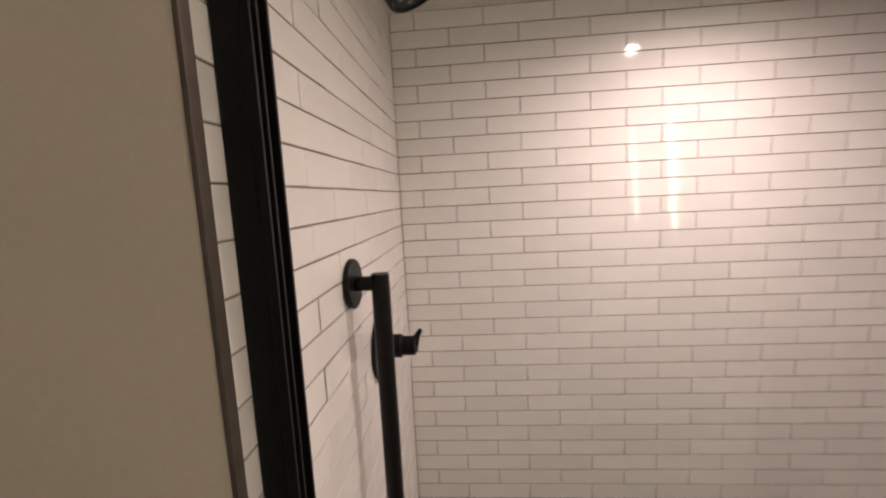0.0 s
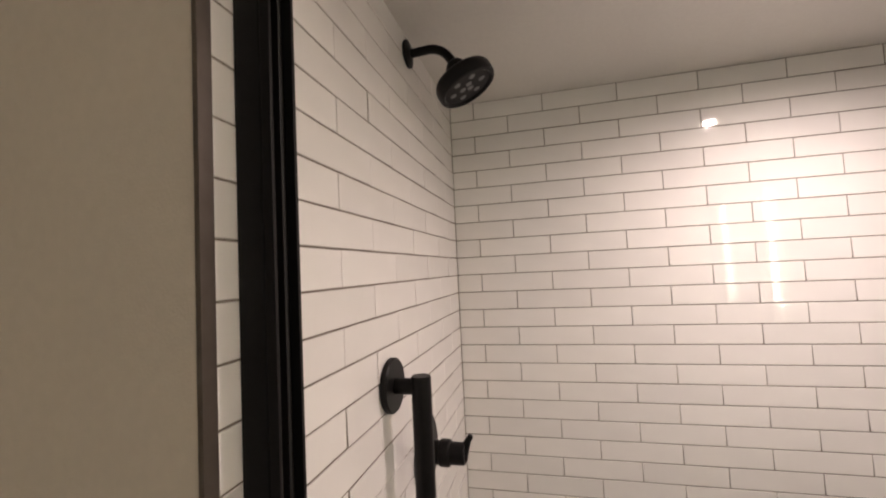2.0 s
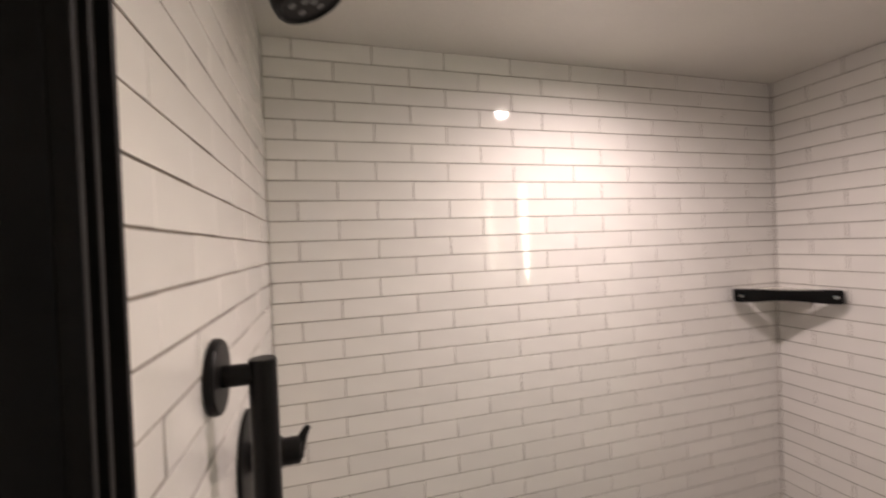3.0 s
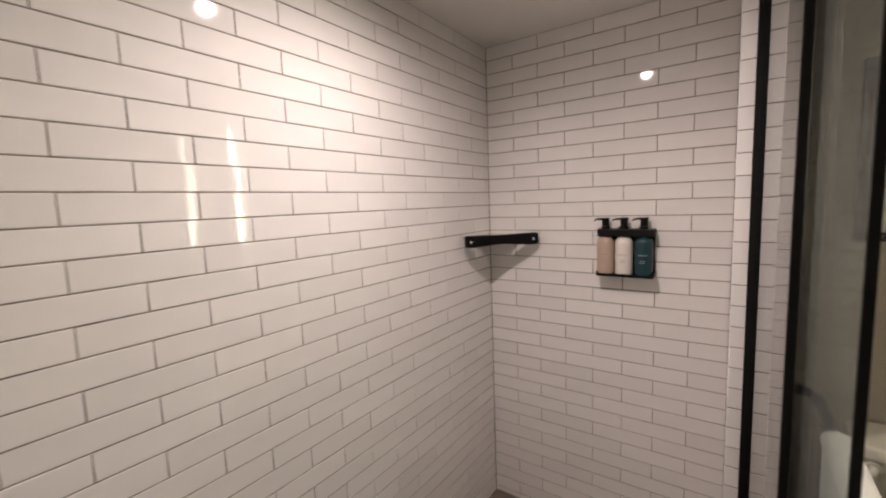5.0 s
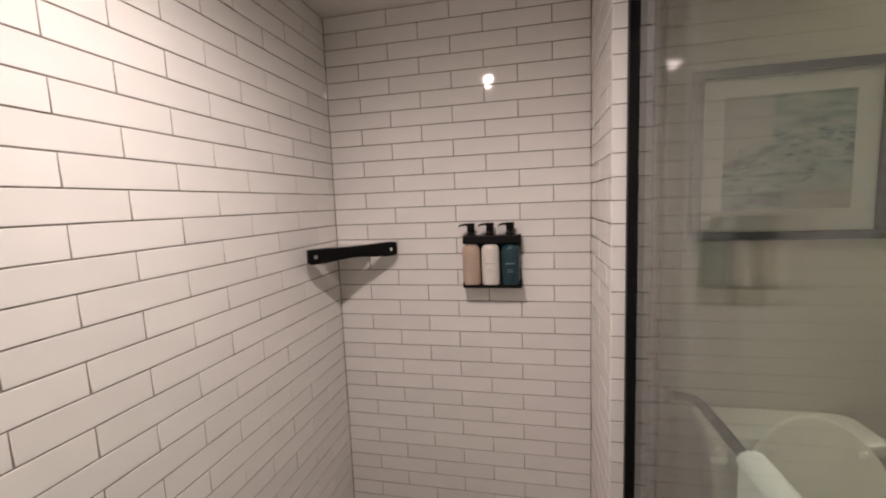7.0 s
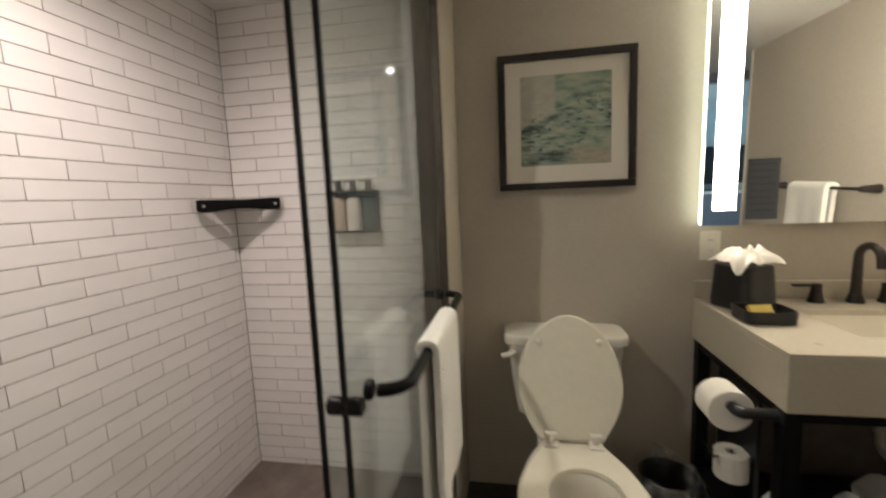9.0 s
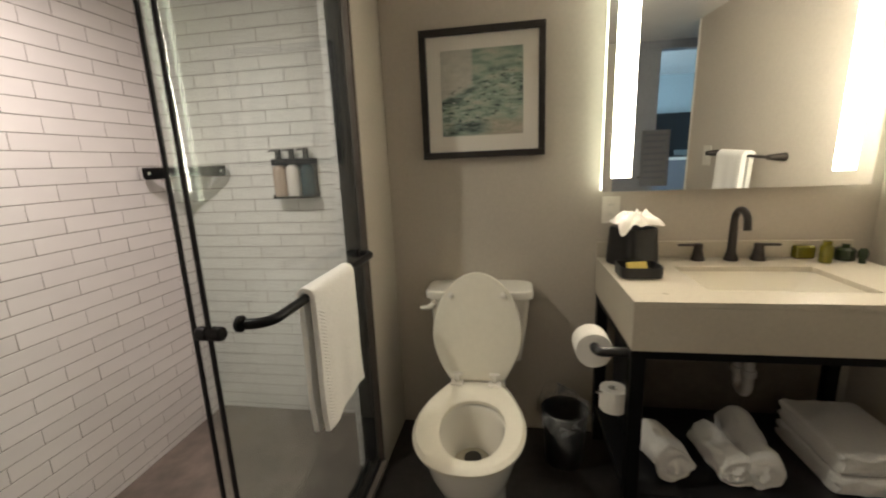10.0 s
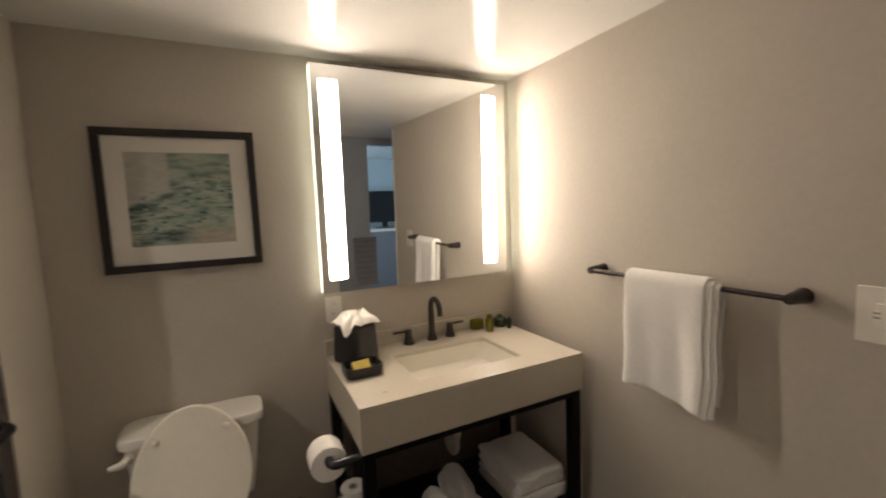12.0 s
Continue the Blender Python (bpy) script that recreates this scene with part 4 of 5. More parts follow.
def vanity_stand():
    s = thing("vanity_stand", "black metal vanity stand with an open lower shelf", "vanity", place=(1.83, -1.0, FLOOR))
    w = 0.048
    z1 = VZ0 - 0.001
    x0, x1, y0, y1 = VX + 0.012, RE - 0.02, VY0 + 0.004, VY1 - 0.004
    for x in (x0, x1 - w):
        for y in (y0, y1 - w):
            part("leg", box_bm(x, x + w, y, y + w, FLOOR + 0.0005, z1, 0.002), M["black"], s)
    part("front_rail", box_bm(x0 + 0.004, x0 + w - 0.004, y0 + w, y1 - w, z1 - 0.035, z1, 0.002), M["black"], s)
    part("back_rail", box_bm(x1 - w + 0.004, x1 - 0.004, y0 + w, y1 - w, z1 - 0.035, z1, 0.002), M["black"], s)
    for y in (y0 + 0.004, y1 - w + 0.004):
        part("side_rail", box_bm(x0 + w, x1 - w, y, y + w - 0.008, z1 - 0.035, z1, 0.002), M["black"], s)
    # added sheet: its dark colour stands in for shade on the wall behind
    part("back_panel", box_bm(x1 - w + 0.002, x1 - w + 0.012, -1.440, -0.5635, 0.1355, z1 - 0.036, 0.0015), M["board"], s, "dark brown sheet standing in for shade on the wall")
    part("divider", box_bm(1.80, x1 - w, -0.562, -0.548, 0.1355, z1 - 0.036, 0.0015), M["leather"], s, "black divider board")
    part("lower_shelf", box_bm(x0 + 0.006, x1 - 0.006, y0 + 0.006, y1 - 0.006, 0.105, 0.135, 0.002), M["leather"], s, "dark lower shelf board")


vanity_counter()
vanity_stand()


def faucet():
    x, y = 2.082, -1.016
    f = thing("faucet", "dark bronze widespread faucet with arched spout", "faucet", place=(x, y, VZ1))
    pts = [(x, y, VZ1 + 0.012), (x, y, VZ1 + 0.06), (x, y, VZ1 + 0.16)] + [tuple(p) for p in arc((x - 0.052, y, VZ1 + 0.177), 0.052, 0, 165, (1, 0, 0), (0, 0, 1), 14)] + [(x - 0.107, y, VZ1 + 0.150)]
    spout = part("spout", tube(pts, [0.021, 0.0175, 0.0155] + [0.0148] * 15 + [0.0148], 18), M["bronze"], f)
    part("base", turned([(0.004, VZ1), (0.028, VZ1), (0.029, VZ1 + 0.004), (0.025, VZ1 + 0.018), (0.020, VZ1 + 0.034), (0.004, VZ1 + 0.035)], 26, m=Matrix.Translation((x, y, 0))), M["bronze"], spout)
    for s, dy in ((1, 0.135), (-1, -0.107)):
        h = part("handle", turned([(0.004, VZ1), (0.028, VZ1), (0.029, VZ1 + 0.004), (0.023, VZ1 + 0.020), (0.018, VZ1 + 0.055), (0.019, VZ1 + 0.070), (0.015, VZ1 + 0.076), (0.002, VZ1 + 0.077)], 24, m=Matrix.Translation((x, y + dy, 0))), M["bronze"], f)
        part("lever", box_bm(x - 0.010, x + 0.010, min(y + dy, y + dy + s * 0.085), max(y + dy, y + dy + s * 0.085), VZ1 + 0.064, VZ1 + 0.075, 0.004), M["bronze"], h)


faucet()


def tissue_box():
    x, y = 2.015, -0.585
    b = thing("tissue_box", "black tapering tissue box cover with rounded corners on the vanity", "tissue box", place=(x, y, VZ1))
    bm = bmesh.new()
    loft(bm, [oval(bm, 0, 0, VZ1 + z, r, r, r, 56, 5.0) for r, z in ((0.080, 0.0005), (0.085, 0.004), (0.086, 0.03), (0.078, 0.158), (0.075, 0.166), (0.068, 0.168))])
    bmesh.ops.transform(bm, matrix=pose(x, y, 0, 0, 0, 25), verts=bm.verts)
    part("cover", bm, M["leather"], b)
    # a tissue pulled up through the slot: ruffled in the middle, its four corners falling over the rim
    bm = bmesh.new()
    steps, around, front = 20, 96, 2.55
    rings = []
    for i in range(steps + 1):
        v = i / steps
        ring = []
        for k in range(around):
            a = 2 * math.pi * k / around
            corner = abs(math.cos(2 * (a - front))) ** 9
            fall = corner * (1.0 if math.cos(a - front) > 0.7 else 0.30)
            reach = 0.008 + (0.080 + 0.036 * corner) * v
            crest = noise.noise(Vector((1.5 * math.cos(a) + 7, 1.5 * math.sin(a), v * 2.2)))
            peaks = 0.046 * max(0.0, 0.25 + crest) * math.exp(-((v - 0.34) / 0.22) ** 2)
            ruffle = 0.003 * math.sin(7 * a + 5 * v + 0.8 + 4 * crest) + 0.0015 * math.sin(15 * a - 6.0 * v) + 0.014 * noise.noise(Vector((1.9 * math.cos(a), 1.9 * math.sin(a), v * 1.7 + 4)))
            up = 0.176 + 0.038 * math.sin(math.pi * min(1.0, 0.85 * v + 0.05)) + peaks + ruffle * min(1.0, 2.5 * v) - 0.042 * fall * v ** 3
            reach += 0.005 * math.sin(7 * a + 5 * v) * v
            ring.append(bm.verts.new((x + reach * math.cos(a), y + reach * math.sin(a), VZ1 + up)))
        rings.append(ring)
    loft(bm, rings, True, False)
    part("tissue", bm, M["paper"], b, "ruffled white tissue")


def soap_dish():
    cx, cy = 1.829, -0.562
    d = thing("soap_dish", "black rounded soap tray on the vanity", "tray", place=(cx, cy, VZ1))
    bm = bmesh.new()
    loft(bm, [oval(bm, cx, cy, VZ1 + z, a, a, c, 64, 6.0) for z, a, c in ((0.0005, 0.060, 0.072), (0.004, 0.066, 0.078), (0.042, 0.070, 0.081), (0.046, 0.068, 0.079), (0.045, 0.064, 0.075), (0.014, 0.061, 0.072), (0.010, 0.052, 0.062))])
    part("tray", bm, M["leather"], d)
    s = tagged(part("soap_bar", box_bm(-0.026, 0.026, -0.04, 0.04, -0.009, 0.009, 0.003, 2), M["soap"], None), "yellow wrapped soap bar leaning in the black tray", "soap")
    s.matrix_world = pose(1.846, -0.556, VZ1 + 0.050, 0, -54, 10)


def counter_bottles():
    z = VZ1 + 0.0005
    c = thing("amber_bottle", "small olive amber toiletry bottle on the vanity", "bottle", place=(2.035, -1.352, VZ1))
    part("body", turned([(0.003, 0), (0.021, 0.0), (0.023, 0.003), (0.023, 0.066), (0.020, 0.073), (0.014, 0.076), (0.003, 0.077)], 24, m=Matrix.Translation((2.035, -1.352, z))), M["amber"], c)
    part("cap", turned([(0.003, 0.0765), (0.015, 0.0765), (0.015, 0.092), (0.003, 0.093)], 20, m=Matrix.Translation((2.035, -1.352, z))), M["amber"], c)
    c = thing("amber_pouch", "small olive packet against the backsplash", "packet", place=(2.11, -1.30, VZ1))
    part("body", box_bm(2.088, 2.130, -1.352, -1.274, z, VZ1 + 0.060, 0.012, 3), M["amber"], c)
    c = thing("green_bottle", "dark green bottle with a small cap on the vanity", "bottle", place=(2.085, -1.455, VZ1))
    part("body", turned([(0.003, 0), (0.034, 0), (0.037, 0.004), (0.037, 0.045), (0.028, 0.054), (0.003, 0.056)], 24, m=Matrix.Translation((2.085, -1.455, z))), M["green"], c)
    part("cap", turned([(0.003, 0.0555), (0.014, 0.0555), (0.014, 0.068), (0.003, 0.069)], 18, m=Matrix.Translation((2.085, -1.455, z))), M["green"], c)
    c = thing("green_tube", "small dark green tube standing on its cap", "tube", place=(2.02, -1.475, VZ1))
    part("cap", turned([(0.003, 0), (0.012, 0), (0.012, 0.02), (0.003, 0.021)], 20, m=Matrix.Translation((2.02, -1.475, z))), M["green"], c)
    part("body", turned([(0.010, 0.0205), (0.016, 0.022), (0.017, 0.048), (0.010, 0.062), (0.003, 0.063)], 20, m=Matrix.Translation((2.02, -1.475, z))), M["green"], c)


tissue_box()
soap_dish()
counter_bottles()


def outlet():
    x, y0, y1, z0, z1 = RE, -0.560, -0.480, 1.045, 1.170
    o = thing("wall_outlet", "white double wall outlet below the mirror", "outlet", place=(x, (y0 + y1) / 2, z0))
    part("cover", box_bm(x - 0.006, x - 0.0005, y0, y1, z0, z1, 0.002), M["plastic"], o)
    for zc in (z0 + 0.040, z0 + 0.085):
        sock = part("socket", box_bm(x - 0.008, x - 0.0055, y0 + 0.022, y1 - 0.022, zc - 0.016, zc + 0.016, 0.003), M["plastic"], o)
        for dy in (-0.006, 0.006):
            part("slot", box_bm(x - 0.0084, x - 0.0078, (y0 + y1) / 2 + dy - 0.001, (y0 + y1) / 2 + dy + 0.001, zc - 0.004, zc + 0.006), M["drain"], sock)


def light_switch():
    x0, x1, z0, z1 = 0.470, 0.590, 1.178, 1.328
    o = thing("light_switch", "white light switch plate on the taupe wall", "switch", place=((x0 + x1) / 2, S, z0))
    part("cover", box_bm(x0, x1, S + 0.0005, S + 0.007, z0, z1, 0.002), M["plastic"], o)
    r = part("rocker", box_bm(x0 + 0.042, x1 - 0.042, S + 0.0065, S + 0.011, z0 + 0.042, z1 - 0.042, 0.002), M["plastic"], o)
    for k in range(2):
        part("mark", box_bm(x1 - 0.05, x1 - 0.036, S + 0.0112, S + 0.0118, z0 + 0.068 + 0.012 * k, z0 + 0.072 + 0.012 * k), M["nozzle"], r)


outlet()
light_switch()


def ceiling_vent():
    x0, x1, y0, y1, z = 1.500, 1.818, 0.114, 0.432, ROOM_TOP
    v = thing("ceiling_vent", "white square slatted exhaust vent in the ceiling", "vent", place=((x0 + x1) / 2, (y0 + y1) / 2, z))
    part("backing", box_bm(x0 + 0.01, x1 - 0.01, y0 + 0.01, y1 - 0.01, z - 0.004, z - 0.0006), M["drain"], v, "dark opening")
    w = 0.026
    for n, b in (("frame_side", (x0, x1, y0, y0 + w)), ("frame_side", (x0, x1, y1 - w, y1)), ("frame_end", (x0, x0 + w, y0 + w, y1 - w)), ("frame_end", (x1 - w, x1, y0 + w, y1 - w))):
        part(n, box_bm(*b, z - 0.014, z - 0.0005, 0.003), M["plastic"], v)
    k = 17
    for i in range(k):
        y = y0 + w + (y1 - y0 - 2 * w) * (i + 0.5) / k
        part("slat", box_bm(x0 + w, x1 - w, y - 0.0045, y + 0.0045, z - 0.012, z - 0.005, 0.001), M["plastic"], v)


ceiling_vent()


def towel_rail():
    y, z, x0, x1 = S + 0.078, 1.278, 0.705, 1.445
    r = thing("towel_rail", "dark bronze straight towel bar on wall posts", "towel bar", place=((x0 + x1) / 2, S, z))
    part("bar", tube([(x0 - 0.012, y, z), (x1 + 0.012, y, z)], 0.009, 14), M["bronze"], r)
    for x in (x0, x1):
        p = part("post", tube([(x, S + 0.006, z), (x, y - 0.01, z), (x, y + 0.012, z)], [0.0235, 0.018, 0.015], 20), M["bronze"], r)
        part("flange", turned([(0.002, 0), (0.024, 0), (0.025, 0.003), (0.024, 0.007), (0.002, 0.008)], 24, m=pose(x, S, z, -90)), M["bronze"], p)


towel_rail()
draped("bath_towel", "white terry towel folded over the wall towel bar", 0.890, 1.238, S + 0.078, 1.275, 0.434, 0.395, 0.0155, 0.010, 1, 0.017, 8, (1.09, S + 0.078, 0.85),
       ((0, 0, 0.006, 0.006), (0.0105, 0.014, 0.003, 0.0), (0.021, 0.034, 0.0, 0.010)))


def paper_roll(name, label, m, parent_place, radius=0.058):
    r = thing(name, label, "toilet paper", place=parent_place)
    part("roll", turned([(0.021, -0.05), (radius - 0.002, -0.05), (radius, -0.047), (radius, 0.047), (radius - 0.002, 0.05), (0.021, 0.05), (0.0205, 0.0)], 44, m=m), M["paper"], r)
    return r


def paper_holder():
    y, z = -0.356, 0.684
    h = thing("paper_holder", "dark bronze bent toilet paper holder on the stand", "paper holder", place=(1.56, -0.40, 0.6))
    part("rod", tube([(1.690, y, z)] + [(1.56, y, z)] + [tuple(p) for p in arc((1.56, y - 0.022, z), 0.022, 90, 180, (1, 0, 0), (0, 1, 0), 8)][1:] + [(1.538, -0.4645, z)], 0.0165, 16), M["leather"], h)
    part("flange", turned([(0.002, 0), (0.023, 0), (0.023, 0.004), (0.017, 0.006)], 20, m=pose(1.538, -0.4648, z, -90)), M["leather"], h)
    paper_roll("toilet_roll", "white toilet paper roll on the bronze holder", pose(1.628, y, z - 0.018, 0, 90, 0), (1.63, y, z - 0.082), 0.066)
    x, y, z = 1.859, -0.498, 0.314
    s = thing("spare_holder", "small chrome tipped spare roll holder on the stand", "paper holder", place=(x, y, 0.26))
    part("arm", tube([(2.088, y, 0.257), (x, y, 0.257)], 0.006, 12), M["bronze"], s)
    part("plate", turned([(0.002, 0.2575), (0.045, 0.2575), (0.045, 0.2635), (0.002, 0.2635)], 26, m=Matrix.Translation((x, y, 0))), M["bronze"], s)
    part("peg", tube([(x, y, 0.263), (x, y, 0.366)], 0.007, 12), M["chrome"], s, "chrome peg")
    tip = part("tip", tube([(x - 0.018, y + 0.040, 0.350), (x - 0.034, y + 0.078, 0.358)], 0.0065, 12), M["chrome"], s, "chrome tip")
    part("tip_link", tube([(x, y, 0.350), (x - 0.018, y + 0.040, 0.350)], 0.006, 12), M["chrome"], tip)
    paper_roll("spare_roll", "spare white toilet paper roll standing inside the stand", pose(x, y, z, 0, 0, 0), (x, y, 0.264), 0.058)


paper_holder()


def towel_roll(label, x0, x1, y, z, r, turn=0.0, seed=0):
    """A towel rolled up along x: a soft wound body with the flap's edge along it and the winding on its ends."""
    t = thing("rolled_towel", label, "towel", group="rolled towels", place=((x0 + x1) / 2, y, z - r))
    bm = bmesh.new()
    n, start = 52, 2.2 + seed
    prof = [(x0 + 0.006, k / 6, 1) for k in range(1, 6)] + [(x0 + 0.003, 0.90, 0), (x0 + 0.006, 0.955, 0)]
    prof += [(x0 + 0.014 + (x1 - x0 - 0.028) * k / 12, 1.0, 0) for k in range(13)]
    prof += [(x1 - 0.006, 0.955, 0), (x1 - 0.003, 0.90, 0)] + [(x1 - 0.006, k / 6, 1) for k in range(5, 0, -1)]
    rings = []
    for px, f, face in prof:
        ring = []
        for i in range(n):
            a = 2 * math.pi * i / n
            wind = ((a - start) / (2 * math.pi)) % 1.0
            rr = r * f * (0.94 + 0.075 * wind) if not face else r * f * 0.97
            rr += f * (0.018 * noise.noise(Vector((px * 12, math.cos(a) * 1.1 + seed * 5, math.sin(a) * 1.1))) + 0.007 * noise.noise(Vector((px * 36, math.cos(a) * 2.4 + seed * 5, math.sin(a) * 2.4))))
            dx = (0.004 * math.sin(2 * math.pi * (f * 1.6 - wind)) + 0.022 * (1 - f) * noise.noise(Vector((f * 3, a * 0.8, seed))) - 0.012 * (1 - f) if face else 0.004 * noise.noise(Vector((a, seed, px * 9)))) * (1 if px < (x0 + x1) / 2 else -1)
            flat = 1.0 if math.sin(a) > -0.75 else 0.96
            ring.append(bm.verts.new((px + dx, y + turn * ((px - x0) / (x1 - x0) - 0.5) + rr * math.cos(a), z + rr * math.sin(a) * flat)))
        rings.append(ring)
    loft(bm, rings)
    part("cloth", bm, M["towel"], t)
    return t


towel_roll("rolled white hand towel lying alone on the vanity shelf", 1.580, 1.800, -0.648, 0.202, 0.067, 0.035, 1)
towel_roll("rolled white hand towel lying against another on the shelf", 1.580, 1.820, -0.864, 0.199, 0.064, 0.03, 2)
towel_roll("rolled white hand towel lying against another on the shelf", 1.580, 1.920, -0.982, 0.207, 0.072, -0.04, 3)


def folded_towel(z0, x0, x1, y0, y1, h, seed):
    """A thick towel folded over: two plump layers joined by a round fold at the front."""
    t = thing("folded_towel", "plump folded white bath towel stacked on the vanity shelf", "towel", group="folded towels", place=((x0 + x1) / 2, (y0 + y1) / 2, z0))
    bm = bmesh.new()
    rings = []
    m = 64
    for v, inset in ((0.0, 0.030), (0.004, 0.014), (0.03, 0.003)) + tuple((0.1 + 0.08 * k, 0.0) for k in range(11)) + ((0.97, 0.003), (0.996, 0.014), (1.0, 0.030)):
        ring = []
        for i in range(m):
            a = 2 * math.pi * i / m
            c, s = math.cos(a), math.sin(a)
            px = math.copysign(abs(c) ** 0.20, c)
            pz = math.copysign(abs(s) ** 0.34, s)
            hx, hz = (x1 - x0) / 2 - inset, h / 2 - inset * 0.5
            groove = 0.016 * math.exp(-(pz / 0.14) ** 2) if px > 0.8 else 0.0
            layer = (0.016 * math.exp(-(pz / 0.12) ** 2) + 0.007 * math.tanh(pz * 8)) * min(1.0, 16 * abs(v - 0.5) ** 4)
            x = (x0 + x1) / 2 + px * hx - groove + 0.012 * noise.noise(Vector((v * 5, pz * 2, seed))) + 0.004 * noise.noise(Vector((v * 14, pz * 5, seed)))
            z = z0 + h / 2 + pz * hz + (0.009 * noise.noise(Vector((px * 2.2, v * 3.5, seed + 3))) + 0.004 * noise.noise(Vector((px * 6, v * 11, seed + 5))) if pz > 0 else 0)
            y = y0 + (y1 - y0) * v + math.copysign(layer, 0.5 - v) + 0.008 * noise.noise(Vector((px * 3, pz * 3, seed + 9)))
            ring.append(bm.verts.new((x, y, z)))
        rings.append(ring)
    loft(bm, rings)
    part("cloth", bm, M["towel"], t)


folded_towel(0.1355, 1.580, 1.95, -1.495, -1.185, 0.078, 1)
folded_towel(0.2145, 1.585, 1.96, -1.488, -1.190, 0.086, 2)


def sink_trap():
    p = thing("sink_trap", "satin metal sink drain with a trap under the basin", "pipe", place=(1.9, -1.0, 0.4))
    y, d = -0.988, 0.06
    part("tailpiece", tube([(1.80, y, 0.735), (1.80, y, 0.515 - d)], 0.0185, 18), M["satin"], p)
    part("nut", turned([(0.01, 0.535), (0.026, 0.535), (0.027, 0.539), (0.027, 0.560), (0.026, 0.563), (0.01, 0.563)], 10, m=Matrix.Translation((1.80, y, -d))), M["satin"], p)
    part("bend", tube([(1.80, y, 0.525 - d), (1.80, y, 0.49 - d)] + [tuple(q) for q in arc((1.838, y, 0.49 - d), 0.038, 180, 360, (1, 0, 0), (0, 0, 1), 14)] + [(1.876, y, 0.53 - d)], 0.0195, 18), M["satin"], p)
    part("arm", tube([(1.876, y, 0.528 - d)] + [tuple(q) for q in arc((1.906, y, 0.53 - d), 0.030, 180, 90, (1, 0, 0), (0, 0, 1), 8)] + [(2.080, y, 0.562 - d)], 0.0165, 18), M["satin"], p)
    part("nut", turned([(0.01, 0.515), (0.027, 0.515), (0.028, 0.519), (0.028, 0.536), (0.027, 0.539), (0.01, 0.539)], 10, m=Matrix.Translation((1.876, y, -d))), M["satin"], p)


sink_trap()


# ---- the bedroom seen past the entry ----
def bedroom_things():
    c = thing("dark_cabinet", "dark bedroom cabinet with a pale top", "cabinet", place=(-3.0, -2.9, FLOOR))
    part("body", box_bm(-3.29, -2.75, S - 1.75, S - 0.3, FLOOR, 1.02, 0.005), M["hall_wall"], c)
    part("top", box_bm(-3.29, -2.73, S - 1.77, S - 0.28, 1.0205, 1.06, 0.004), M["plastic"], c, "pale top")
    t = thing("television", "dark television on the bedroom cabinet", "television", place=(-3.1, -2.6, 1.06))
    part("screen", box_bm(-3.06, -3.02, S - 1.65, S - 0.45, 1.16, 1.72, 0.004), M["leather"], t)
    part("stand", box_bm(-3.14, -2.94, S - 1.20, S - 0.90, 1.0605, 1.075, 0.003), M["leather"], t)
    part("neck", box_bm(-3.055, -3.025, S - 1.10, S - 1.0, 1.0755, 1.165, 0.002), M["leather"], t)


bedroom_things()
set_out_from(SHOWER)


# ---- the tiles, one by one ----
ROW, PITCH, JOINT, UPRIGHT = 0.0655, 0.2562, 0.0028, 0.0023


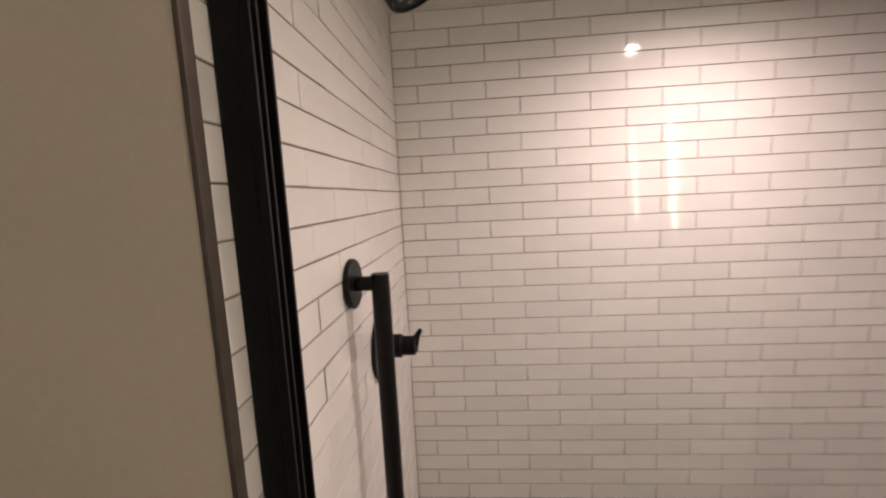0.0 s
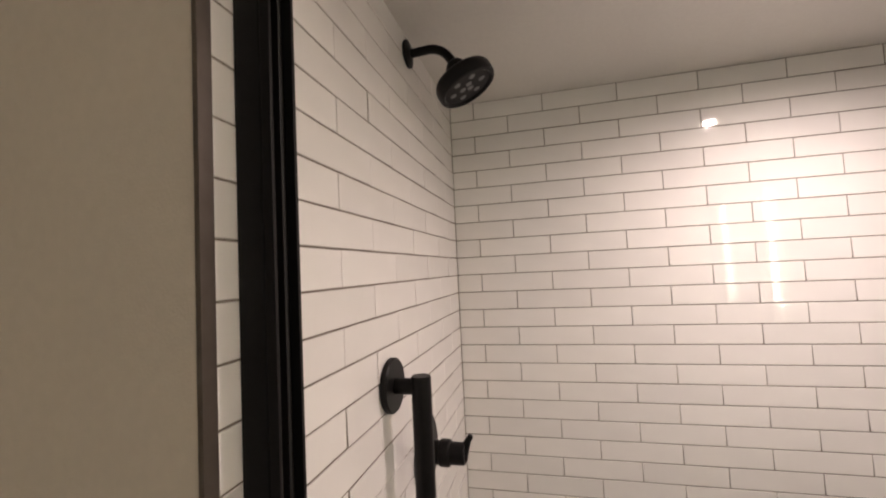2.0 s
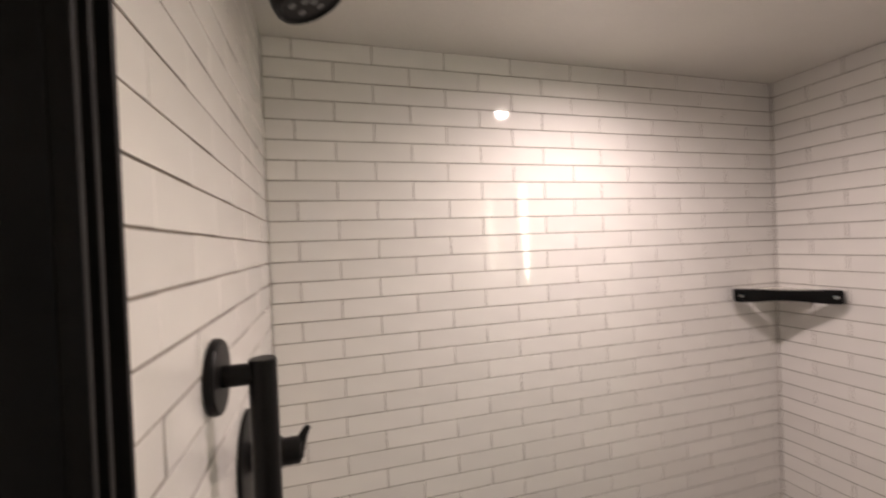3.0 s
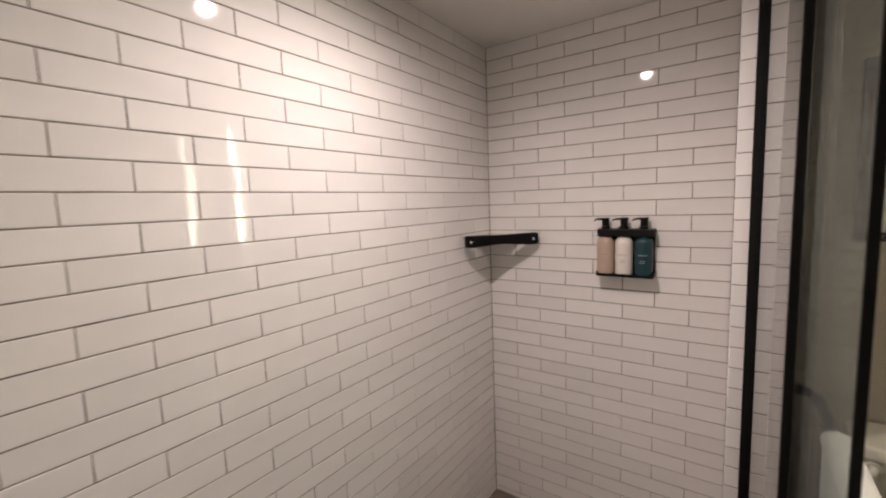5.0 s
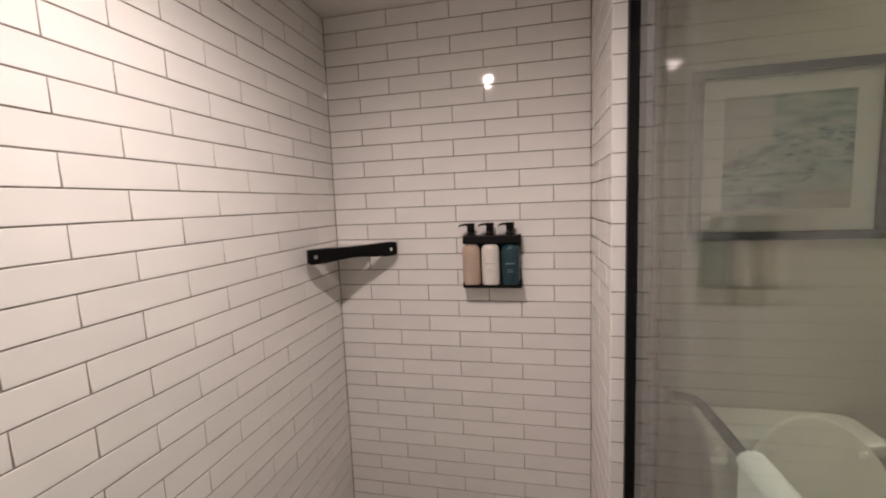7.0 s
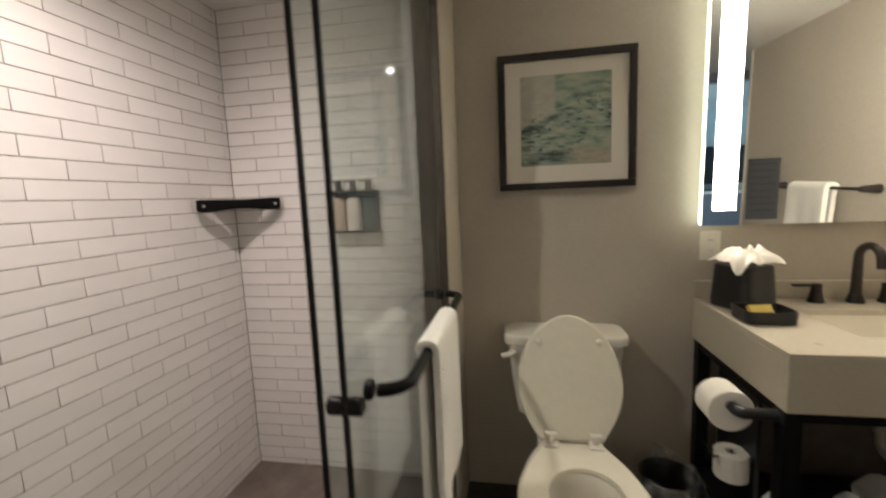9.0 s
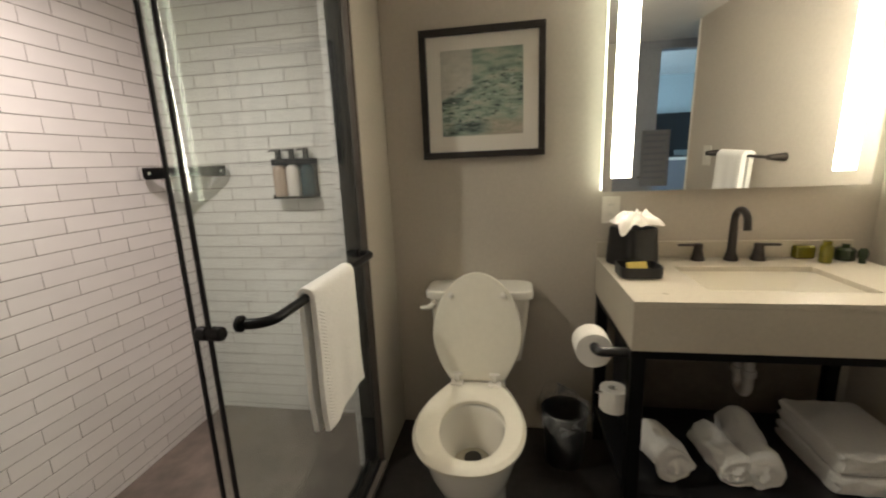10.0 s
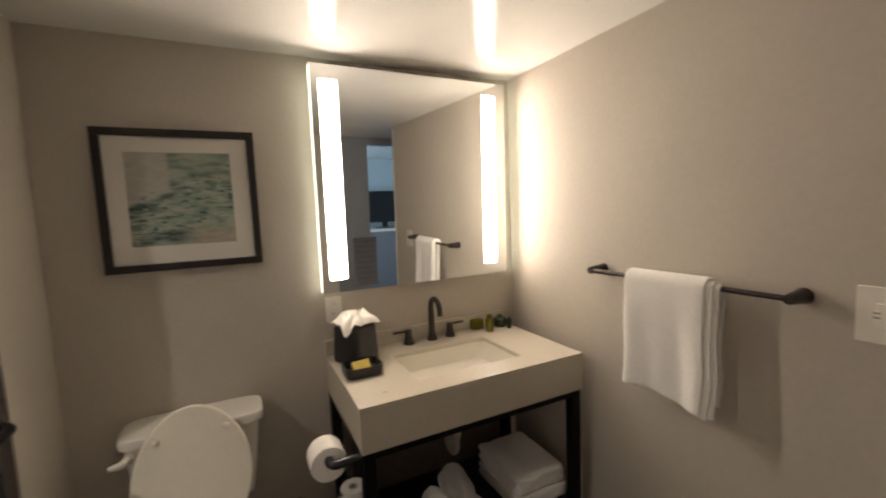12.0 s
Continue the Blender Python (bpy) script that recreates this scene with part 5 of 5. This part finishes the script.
def tile_mesh(width, height, name="tile"):
    """A glazed tile with a softened edge: its face looks along -y, its back is at y = T."""
    w, h, b = width / 2, height / 2, 0.0015
    verts = []
    for x, z, y in ((w, h, T), (w, h, b), (w - b, h - b, 0.0)):
        verts += [(-x, y, -z), (x, y, -z), (x, y, z), (-x, y, z)]
    faces = [(8, 9, 10, 11)]
    for r in (0, 4):
        for k in range(4):
            faces.append((r + k, r + (k + 1) % 4, r + 4 + (k + 1) % 4, r + 4 + k))
    me = bpy.data.meshes.new(name)
    me.from_pydata(verts, [], faces)
    me.update()
    me.polygons.foreach_set("use_smooth", [True] * len(me.polygons))
    d = 0.5 ** 0.5
    side = [(-d, 0, -d), (d, 0, -d), (d, 0, d), (-d, 0, d)]
    me.normals_split_custom_set_from_vertices(side + side + [(0, -1, 0)] * 4)
    me.materials.append(M["tile"])
    return me


TILES = {}


def lay_tiles(wall, start, along, out, length, shift_even, shift_odd, rows, seed, z_top=TOP):
    """Running bond from the ceiling down: start is the wall's corner on the tiles' face, along its run, out its normal."""
    rng = random.Random(seed)
    along, out = Vector(along), Vector(out)
    turn = Matrix((( along.x, -out.x, 0), (along.y, -out.y, 0), (0, 0, 1))).to_4x4()
    for k in range(rows):
        z1 = z_top - k * ROW
        z0 = max(z1 - ROW, SILL)
        if z1 - z0 < 0.015:
            continue
        cuts, a = [0.0], (shift_odd if k % 2 else shift_even)
        while a < length - 0.02:
            if a > 0.02:
                cuts.append(a)
            a += PITCH
        cuts.append(length)
        for a, b in zip(cuts, cuts[1:]):
            size = (round(b - a - UPRIGHT, 4), round(z1 - z0 - JOINT, 4))
            if size not in TILES:
                TILES[size] = tile_mesh(*size)
            ob = new("tile", TILES[size])
            mid = Vector(start) + along * ((a + b) / 2) + Vector((0, 0, (z0 + z1) / 2))
            lip = rng.gauss(0, 0.0004)
            wob = Euler((rng.gauss(0, 0.0030), 0, rng.gauss(0, 0.0024))).to_matrix().to_4x4()
            ob.parent = wall
            ob.matrix_basis = Matrix.Translation(mid + out * lip) @ turn @ wob


lay_tiles(wall_north, (W, N, 0), (1, 0, 0), (0, -1, 0), E - W, 0.091, 0.218, 37, 21)
lay_tiles(wall_east, (E, STUB_N, 0), (0, 1, 0), (-1, 0, 0), N - STUB_N, 0.009 + 0.256, 0.137, 37, 22)
lay_tiles(wall_west, (W, WEST_S + 0.018, 0), (0, 1, 0), (1, 0, 0), N - WEST_S - 0.018, 0.149, 0.016, 37, 23)
lay_tiles(wall_return, (STUB_X, STUB_N, 0), (1, 0, 0), (0, 1, 0), E - STUB_X, 0.20, 0.072, 37, 24)
lay_tiles(wall_return, (STUB_X, STUB_N, 0), (0, -1, 0), (-1, 0, 0), STUB_N - STUB_S - 0.012, 1.0, 1.0, 37, 25)
